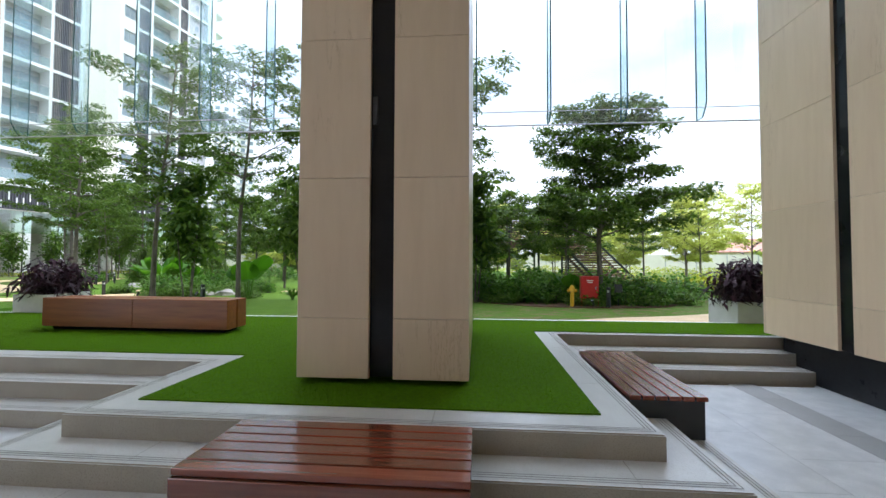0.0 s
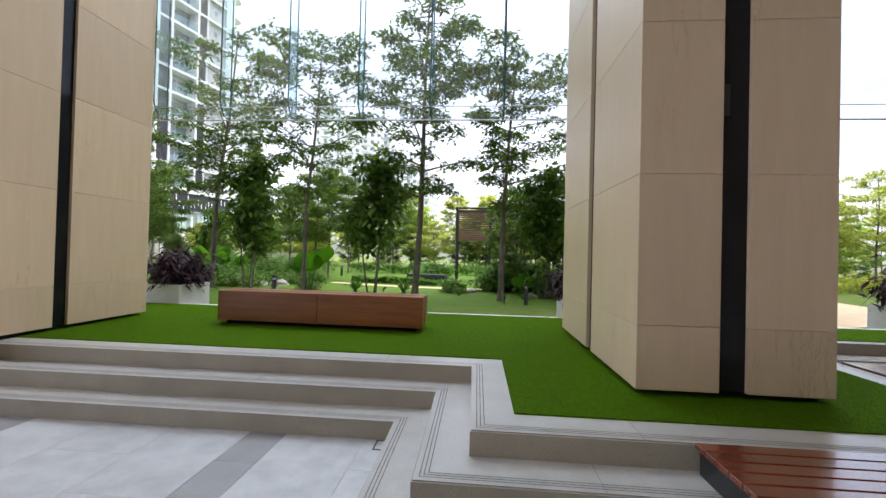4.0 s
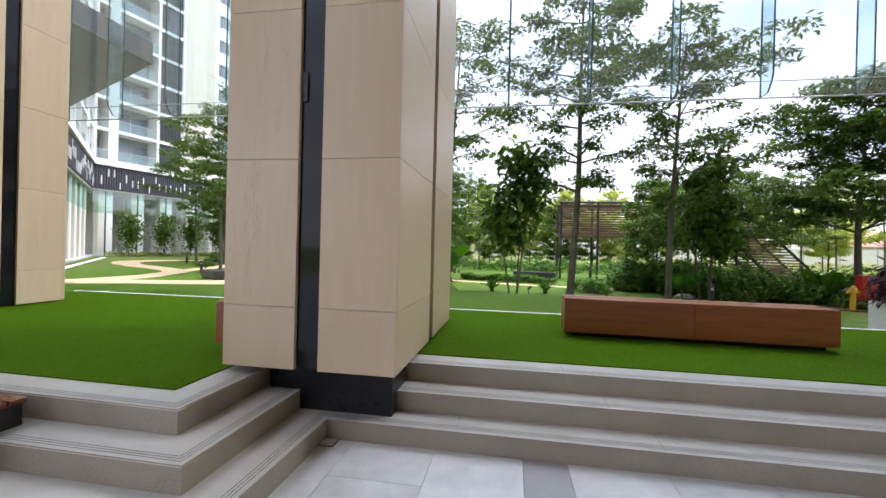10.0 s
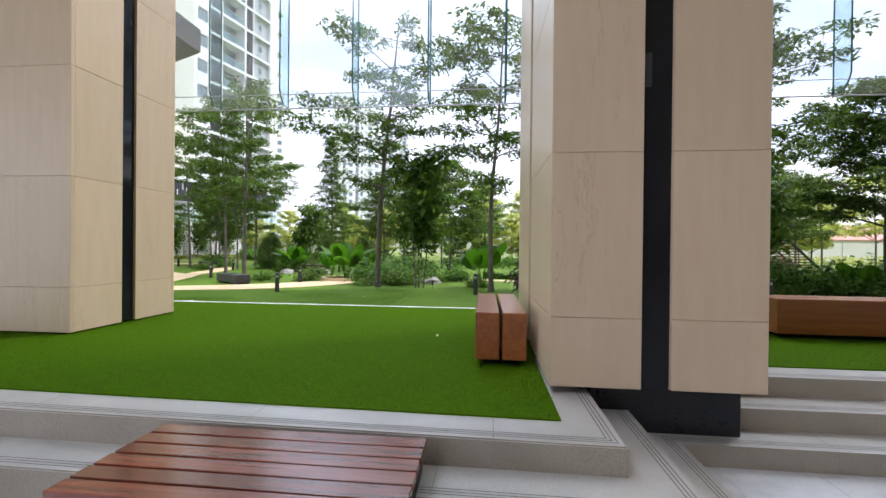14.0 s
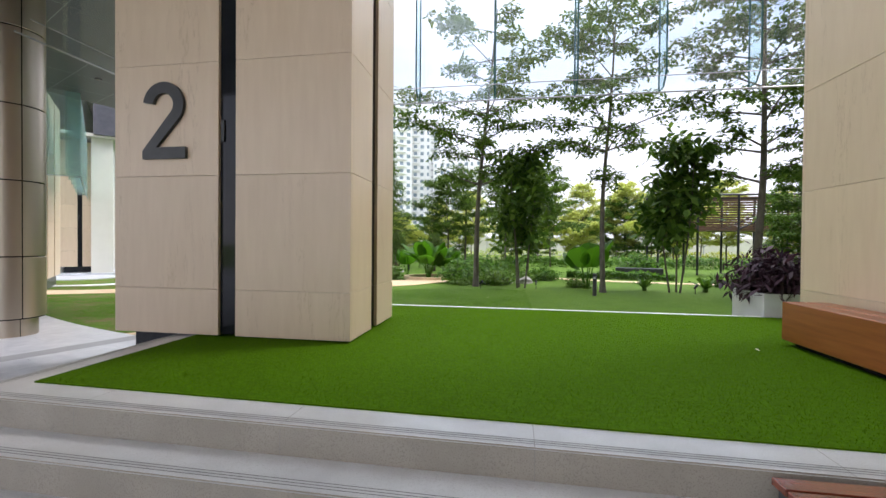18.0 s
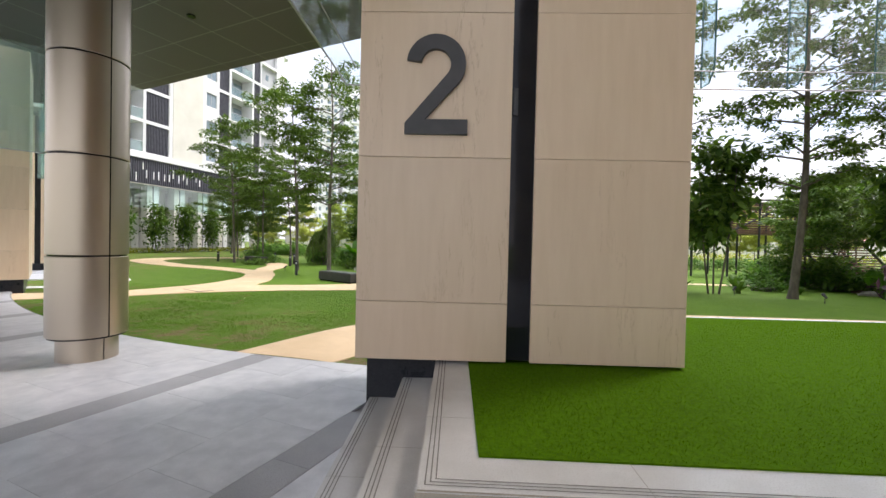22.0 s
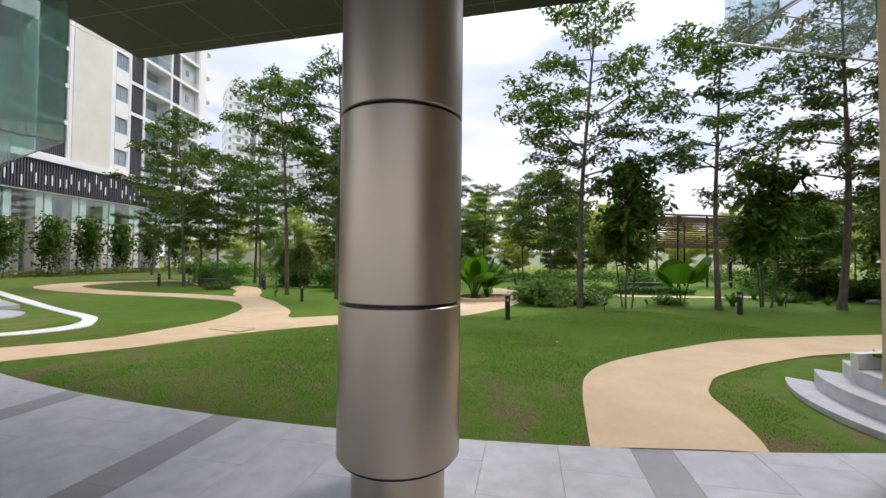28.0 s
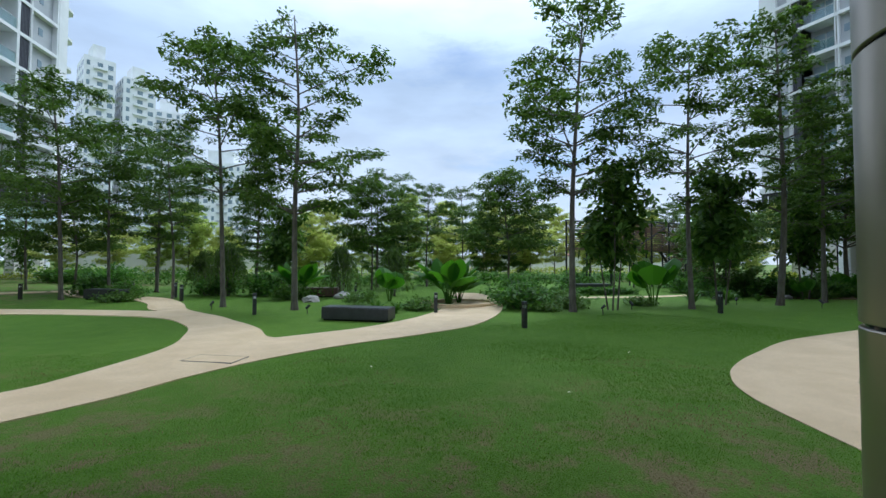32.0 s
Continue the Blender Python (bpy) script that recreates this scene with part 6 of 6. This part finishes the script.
def block(name, origin, along, length, bays, storeys, depth, label, balconies_at_end=False, lobby=True):
    """A slab of flats: origin is its right end seen from the garden, along runs to the left; outward faces the garden."""
    d = Vector(along).normalized()
    out = Vector((-d.y, d.x))
    root = tagged(new(name), label, "building")
    root.matrix_world = Matrix(((d.x, out.x, 0, origin[0]), (d.y, out.y, 0, origin[1]), (0, 0, 1, 0), (0, 0, 0, 1)))
    top = FIRST + storeys * STOREY

    def put(nm, s0, s1, o0, o1, z0, z1, mat, lab="", parent=None):
        vs, fs = joined([(s0, s1, o0, o1, z0, z1)])
        return part(nm, mesh_from(nm, vs, fs, mat), mat, parent or root, lab)

    def many(nm, boxes, mat, lab=""):
        vs, fs = joined(boxes)
        return part(nm, mesh_from(nm, vs, fs, mat), mat, root, lab)

    put("core", 0.3, length - 0.3, -depth, -1.6, FIRST - 0.2, top, BGREY)
    put("roof", -0.1, length + 0.1, -depth, 0.25, top, top + 0.5, BWHITE)
    put("end_wall", -0.05, 0.25, -depth, -0.02, FIRST - 0.2, top, BWHITE)
    put("end_wall", length - 0.25, length + 0.05, -depth, -0.02, FIRST - 0.2, top, BBEIGE)
    put("parapet", -0.1, length + 0.1, -0.4, 0.3, FIRST - 0.35, FIRST + 0.12, BWHITE, "white coping over the louvred band")
    for k in range(storeys + 1):
        z = FIRST + k * STOREY
        put("floor_slab", 0, length, -1.7, 0.05, z - 0.02, z + 0.30, BWHITE)
    for kind, s0, s1 in bays:
        if kind in ("wall", "flank"):
            put("wall_panel", s0, s1, -1.6, 0.07 if kind == "wall" else 0.10, FIRST, top, BWHITE if kind == "wall" else BBEIGE)
            continue
        for s in (s0, s1):
            put("pier", s - 0.09, s + 0.09, -1.6, 0.04, FIRST, top, BWHITE)
        for k in range(storeys):
            z = FIRST + k * STOREY + 0.30
            h = STOREY - 0.30
            if kind == "win":
                put("wall_panel", s0 + 0.09, s1 - 0.09, -0.5, 0.06, z - 0.3, z + 0.55, BWHITE)
                put("wall_panel", s0 + 0.09, s1 - 0.09, -0.5, 0.06, z + 2.05, z + h, BWHITE)
                w = put("window", s0 + 0.09, s1 - 0.09, -0.16, -0.08, z + 0.55, z + 2.05, PANE)
                m = (s0 + s1) / 2
                vs, fs = joined([(m - 0.025, m + 0.025, -0.08, -0.04, z + 0.55, z + 2.05), (s0 + 0.09, s1 - 0.09, -0.08, -0.04, z + 0.55, z + 0.61), (s0 + 0.09, s1 - 0.09, -0.08, -0.04, z + 1.99, z + 2.05)])
                part("frame", mesh_from("frame", vs, fs, BGREY), BGREY, w)
            elif kind == "grey":
                put("wall_panel", s0 + 0.09, s1 - 0.09, -0.6, -0.4, z, z + h, BGREY, "grey recessed wall panel")
                put("window", (s0 + s1) / 2 - 0.25, (s0 + s1) / 2 + 0.25, -0.41, -0.36, z + 1.1, z + 1.8, PANE)
            elif kind == "louv":
                n = int((s1 - s0 - 0.18) / 0.16)
                put("louvre_back", s0 + 0.09, s1 - 0.09, -0.5, -0.35, z, z + h, DARKIN)
                many("louvre", [(s0 + 0.12 + i * 0.16, s0 + 0.19 + i * 0.16, -0.2, -0.05, z, z + h) for i in range(n)], LOUV, "dark vertical louvre")
            elif kind == "balc":
                put("balcony_door", s0 + 0.3, s1 - 0.3, -1.5, -1.42, z, z + 2.15, PANE)
                put("balcony_rail", s0 + 0.09, s1 - 0.09, -0.08, -0.06, z, z + 0.95, TEAL).visible_shadow = False
                put("handrail", s0 + 0.09, s1 - 0.09, -0.10, -0.04, z + 0.95, z + 1.0, BGREY)
                m = (s0 + s1) / 2
                put("door_mullion", m - 0.04, m + 0.04, -1.42, -1.38, z, z + 2.15, BGREY)
    if balconies_at_end:
        for k in range(storeys + 1):
            z = FIRST + k * STOREY
            bm = prism(bmesh.new(), [(0.1, -0.3), (-1.5, -0.45), (-2.2, -0.9), (-2.35, -1.8), (-2.1, -2.8), (-1.3, -3.3), (0.1, -3.4)], z - 0.02, z + 0.22)
            part("balcony", bm, BWHITE, root, "curved white balcony slab")
    # band with vertical slats and short pale bars
    put("band_back", -0.1, length + 0.1, -1.0, 0.02, BAND_Z, FIRST - 0.35, LOUV, "dark band over the lobby")
    n = int(length / 0.22)
    tagged(many("band_louvre", [(i * 0.22 + 0.03, i * 0.22 + 0.12, 0.02, 0.12, BAND_Z + 0.05, FIRST - 0.4) for i in range(n)], LOUV), kind="stuff")
    r = random.Random(int(length * 10))
    for i in range(int(length / 0.55)):
        z = BAND_Z + r.choice((0.15, 0.5, 0.9, 1.3))
        s = i * 0.55 + r.uniform(0.1, 0.35)
        put("pale_bar", s, s + 0.10, 0.12, 0.16, z, z + r.uniform(0.65, 0.85), WHITE, "short white bar on the louvred band")
    if lobby:
        put("lobby_ceiling", 0, length, -8, 0, BAND_Z - 0.1, BAND_Z + 0.05, BBEIGE)
        for a in range(int(length / 3.2)):
            put("lobby_wall", a * 3.2, a * 3.2 + 1.5, -8.2, -8, 0, BAND_Z, BGREY)
        put("lobby_wall", 0, length, -8.2, -8, 4.2, BAND_Z, DARKIN)
        put("lobby_floor", 0, length, -8, 0.2, -0.2, 0.02, TILE)
        i = 0
        s = 0.8
        while s < length - 0.8:
            put("lobby_pier", s, s + 0.55, -1.1, -0.3, 0, BAND_Z, BWHITE)
            put("lobby_pier", s + 0.7, s + 1.25, -1.1, -0.3, 0, BAND_Z, BBEIGE)
            put("pier_slot", s + 0.55, s + 0.7, -1.0, -0.4, 0, BAND_Z, BLACK)
            put("lobby_wall", s + 2.1, s + 2.9, -7.9, -4.0, 0, BAND_Z, BBEIGE)
            s += 2.95
        s = 0.0
        while s < length - 0.1:
            e = min(length, s + 1.45)
            g = put("glass_panel", s + 0.01, e - 0.01, -0.12, -0.10, 4.2, BAND_Z, TEAL, "hung greenish glass panel")
            g.visible_shadow = False
            s += 1.45
    return root


block("apartment_building", (-39.82, 59.73), (-0.242, -0.970), 26.3,
      [("wall", 0.0, 1.2), ("grey", 1.3, 4.5), ("louv", 4.55, 5.9), ("balc", 6.0, 9.7), ("louv", 9.8, 11.5), ("wall", 11.5, 11.7), ("win", 11.7, 13.3), ("wall", 13.3, 13.7), ("flank", 13.7, 17.4),
       ("wall", 17.4, 17.7), ("louv", 17.7, 20.3), ("balc", 20.4, 24.3), ("wall", 24.3, 24.9), ("balc", 25.0, 26.2)], 14, 12,
      "white apartment block with balconies above a glazed lobby", True)
block("apartment_building", (-46.3, 34.2), (0.707, -0.707), 23.0,
      [("balc", 0.1, 3.0), ("win", 3.1, 4.6), ("balc", 4.7, 7.6), ("louv", 7.6, 8.6), ("balc", 8.7, 11.6), ("win", 11.7, 13.2), ("balc", 13.3, 16.2), ("louv", 16.2, 17.2), ("balc", 17.3, 20.2), ("win", 20.3, 21.8)], 12, 10,
      "white apartment block wing with long balconies over a colonnade")
block("apartment_building", (26.6, 6.0), (0.0, 1.0), 25.0,
      [("balc", 0.1, 2.6), ("louv", 2.6, 3.6), ("win", 3.7, 4.9), ("balc", 5.0, 7.6), ("louv", 7.6, 8.6), ("balc", 8.7, 11.3), ("louv", 11.3, 12.3), ("win", 12.4, 13.6), ("balc", 13.7, 16.3), ("louv", 16.3, 17.3), ("grey", 17.4, 18.6),
       ("balc", 18.7, 21.3), ("louv", 21.3, 22.3), ("grey", 22.4, 23.6), ("wall", 23.7, 25.0)], 13, 12, "white apartment block with dark louvres beyond the garden")


# ---- far towers ----
def tower(x, y, w, d, h, rz, label):
    root = tagged(new("tower_block"), label, "building")
    root.matrix_world = pose(x, y, 0, 0, 0, rz)
    vs, fs = joined([(-w / 2, w / 2, -d / 2, d / 2, 0, h), (-w * 0.2, w * 0.2, -d * 0.3, d * 0.3, h, h + 5)])
    part("wall", mesh_from("wall", vs, fs, BWHITE), BWHITE, root)
    n, m = int(h / 3.1), int(w / 2.6)
    m2 = int(d / 2.6)
    for i in range(m):
        s = -w / 2 + (i + 0.25) * w / m
        wide = w / m * (0.5 if i % 3 else 0.3)
        vs, fs = joined([(s, s + wide, -d / 2 - 0.06, -d / 2 + 0.02, k * 3.1 + 1.0, k * 3.1 + 2.5) for k in range(1, n)])
        tagged(part("far_glazing", mesh_from("far_glazing", vs, fs, PANE), PANE, root), kind="stuff")
    for i in range(m2):
        s = -d / 2 + (i + 0.25) * d / m2
        for sx in (-1, 1):
            vs, fs = joined([(sx * w / 2 - 0.04, sx * w / 2 + 0.04, s, s + d / m2 * 0.5, k * 3.1 + 1.0, k * 3.1 + 2.5) for k in range(1, n)])
            tagged(part("far_glazing", mesh_from("far_glazing", vs, fs, PANE), PANE, root), kind="stuff")
    for i in range(0, m, 3):
        s = -w / 2 + (i + 0.85) * w / m
        vs, fs = joined([(s, s + w / m * 1.3, -d / 2 - 0.9, -d / 2, k * 3.1 + 0.2, k * 3.1 + 0.9) for k in range(1, n)])
        tagged(part("far_balcony_tier", mesh_from("far_balcony_tier", vs, fs, BGREY if i % 2 else BWHITE), BWHITE, root), kind="stuff")
    return root


tower(-70, 175, 8, 12, 66, 25, "slim white apartment tower far behind the trees")
tower(-60, 178, 9, 12, 62, 25, "slim white apartment tower far behind the trees")
tower(-52, 190, 15, 14, 56, 10, "tall white apartment tower far behind the trees")
tower(-33, 185, 22, 14, 38, -10, "pale apartment block far behind the trees")
tower(-100, 160, 18, 16, 62, 30, "tall white apartment tower far behind the trees")

# low house with a tiled roof beyond the garden, and a white site fence
ROOF = varied("terracotta_roof", (0.30, 0.14, 0.10), (0.42, 0.22, 0.17), 0.8, 3, bump=0.2)
house = tagged(empty("house", 50, 74, 0), "low house with a red tiled roof beyond the garden", "house")
part("wall", boxed(-9, 9, -4, 4, 0, 3.2), BBEIGE, house)
bm = bmesh.new()
prism(bm, [(-9.6, -4.6), (9.6, -4.6), (9.6, 4.6), (-9.6, 4.6)], 3.1, 3.25)
v0 = [bm.verts.new(c) for c in ((-9.6, -4.6, 3.25), (9.6, -4.6, 3.25), (9.6, 4.6, 3.25), (-9.6, 4.6, 3.25), (-6, 0, 5.6), (6, 0, 5.6))]
for f in ((0, 1, 5, 4), (1, 2, 5), (2, 3, 4, 5), (3, 0, 4)):
    bm.faces.new([v0[i] for i in f])
part("roof", bm, ROOF, house)
for s in (-6, -2, 2, 6):
    part("window", boxed(s - 0.7, s + 0.7, -4.05, -3.98, 1.0, 2.2), PANE, house)
far = tagged(empty("site_fence", 0, 62, 0), "pale boundary wall behind the far trees", "fence")
for i in range(24):
    x = -40 + i * 4.2
    part("panel", boxed(x, x + 4.1, -0.05, 0.05, 0, 2.6), BBEIGE, far)
    part("post", boxed(x - 0.08, x + 0.02, -0.1, 0.1, 0, 2.75), BGREY, far)

# ---- piers and hung glass of the far wing's colonnade ----
wing = tagged(empty("glass_screen", -25, 11.9, 3.55), "greenish hung glass screen of the opposite colonnade", "glass screen")
dx_, dy_ = -0.752, 0.659
for i in range(8):
    a, b = 1.5 * i, 1.5 * (i + 1) - 0.02
    pane("pane", (-25 + dx_ * a, 11.9 + dy_ * a), (-25 + dx_ * b, 11.9 + dy_ * b), 3.55, 6.2, TEALDEEP, wing, "", -25, 11.9, 3.55)
    x, y = -25 + dx_ * a, 11.9 + dy_ * a
    pane("fin", (x, y), (x - dy_ * 0.35, y + dx_ * 0.35), 3.6, 6.2, TEALDEEP, wing, "", -25, 11.9, 3.55, 0.02)
pane("pane", (-25, 11.9), (-28.2, 8.2), 3.55, 6.2, TEALDEEP, wing, "", -25, 11.9, 3.55)
bm = bmesh.new()
tube(bm, [(0, 0, 0), (dx_ * 12, dy_ * 12, 0)], [0.012, 0.012], 6)
tube(bm, [(0, 0, 0), (-3.2, -3.7, 0)], [0.012, 0.012], 6)
part("bottom_edge", bm, STEEL, wing)
for x, y in ((-27.45, 12.15), (-32.6, 18.3), (-37.1, 22.8), (-41.6, 27.4), (-46.1, 31.9)):
    c = column("column", x - 0.7, x + 0.7, y - 1.2, y + 1.2, (x - 0.09, x + 0.09), (y - 0.09, y + 0.09), 0.3, [1.05, 2.135, 3.235, 4.33, 5.4], (x - 0.6, x + 0.6, y - 1.1, y + 1.1, -0.12), "beige stone column of the opposite colonnade", 6.25)
    c.matrix_world = pose(x, y, -0.12, 0, 0, 45)


# ---- paving slabs: a turned grid by the lawn, a straight grid along the steps ----
def clip_poly(poly, nx_, ny_, c):
    """Keep the side of the polygon where nx*x + ny*y >= c."""
    out = []
    for (xa, ya), (xb, yb) in zip(poly, poly[1:] + poly[:1]):
        da, db = nx_ * xa + ny_ * ya - c, nx_ * xb + ny_ * yb - c
        if da >= 0:
            out.append((xa, ya))
        if (da >= 0) != (db >= 0):
            f = da / (da - db)
            out.append((xa + (xb - xa) * f, ya + (yb - ya) * f))
    return out


def paving(poly, mat, name="paving_slab"):
    """One slab, proud of its joints."""
    cx, cy = sum(p[0] for p in poly) / len(poly), sum(p[1] for p in poly) / len(poly)
    n = len(poly)
    vs = [(x - cx, y - cy, floor_z(x) - floor_z(cx)) for x, y in poly]
    vs += [(x, y, z - 0.03) for x, y, z in vs]
    fs = [tuple(range(n))] + [(n + i, n + (i + 1) % n, (i + 1) % n, i) for i in range(n)]
    me = bpy.data.meshes.new(name)
    me.from_pydata(vs, [], fs)
    me.materials.append(mat)
    ob = new(name, me)
    ob.parent = plaza
    ob.location = (cx, cy, floor_z(cx))
    return ob


def far_slab(poly, mat):
    """A slab of the walk that lies well off the line walked, kept for one joined mesh."""
    vs, fs = FAR[mat.name][1:]
    b, n = len(vs), len(poly)
    vs += [(x, y, floor_z(x) - d) for d in (0.0, 0.03) for x, y in poly]
    fs += [tuple(range(b, b + n))] + [(b + n + i, b + n + (i + 1) % n, b + (i + 1) % n, b + i) for i in range(n)]


FAR = {m_.name: (m_, [], []) for m_ in (TILE, BAND)}
G = 0.0014
TURN = radians(22)
dx_, dy_ = math.sin(TURN), math.cos(TURN)
# bands across the turned grid, by their distance from the origin's line
bands = [(-29.06, -28.73), (-26.89, -26.56), (-24.68, -24.35), (-22.54, -22.21), (-18.70, -18.37), (-16.48, -16.16), (-14.26, -13.94), (-12.04, -11.72), (-9.82, -9.49), (-7.60, -7.27), (-5.40, -5.07)]
rows = []
for (a0, a1), (b0, b1) in zip(bands, bands[1:]):
    rows.append((a0, a1, BAND))
    k = max(1, round((b0 - a1) / 0.61))
    rows += [(a1 + (b0 - a1) * i / k, a1 + (b0 - a1) * (i + 1) / k, TILE) for i in range(k)]
for r_i, (s0, s1, mat) in enumerate(rows):
    shift = 0.45 * (r_i % 2) - 0.94
    for k in range(-20, 9):
        u0, u1 = shift + 0.9 * k, shift + 0.9 * (k + 1)
        poly = [(s * dy_ + u * dx_, -s * dx_ + u * dy_) for s, u in ((s0 + G, u0 + G), (s0 + G, u1 - G), (s1 - G, u1 - G), (s1 - G, u0 + G))][::-1]
        cx, cy = sum(p[0] for p in poly) / 4, sum(p[1] for p in poly) / 4
        rx, ry = cx - O_X, cy - O_Y
        rad = math.hypot(rx, ry)
        if rad < O_R - 0.6 or cy < -8.8 or cx < -30 or (cx > -15.5 and cy > 3.2):
            continue
        poly = clip_poly(poly, rx / rad, ry / rad, (rx * O_X + ry * O_Y) / rad + O_R + 0.03)
        poly = clip_poly(poly, -1.0, 0.0, 12.502) if len(poly) > 2 else []
        if len(poly) > 2:
            (far_slab if cy < -1.0 else paving)(poly, mat)
# straight rows between the columns
bands_x = [-5.93, -3.82, 3.3]
xs = [-12.498]
for b in (-12.2, -10.1, -8.0, *bands_x):
    xs += [b - 0.145, b + 0.145]
xs += [6.0]
row_i = 0
for i, (a0, a1) in enumerate(list(zip(xs, xs[1:])) + [(6.0, 13.9)]):
    mat = BAND if i % 2 and a0 < 6.0 else TILE
    n = max(1, round((a1 - a0) / 0.61))
    for k in range(n):
        x0, x1 = a0 + (a1 - a0) * k / n, a0 + (a1 - a0) * (k + 1) / n
        row_i += 1
        off = 0.33 + 0.45 * (row_i % 2)
        for j in range(-10, 6):
            y0, y1 = off + 0.9 * j, min(5.35, off + 0.9 * (j + 1))
            cx, cy = (x0 + x1) / 2, (y0 + y1) / 2
            if y1 - y0 < 0.05 or all(inside(px, py, deck_outline(2.4)) for px, py in ((x0, y0), (x1, y0), (x0, y1), (x1, y1), (cx, cy))):
                continue
            (far_slab if j < -2 or cx > 6.0 else paving)([(x0 + G, y0 + G), (x1 - G, y0 + G), (x1 - G, y1 - G), (x0 + G, y1 - G)], mat)
for mat, vs, fs in FAR.values():
    tagged(part("distant_paving", mesh_from("distant_paving", vs, fs, mat), mat, plaza), kind="stuff")
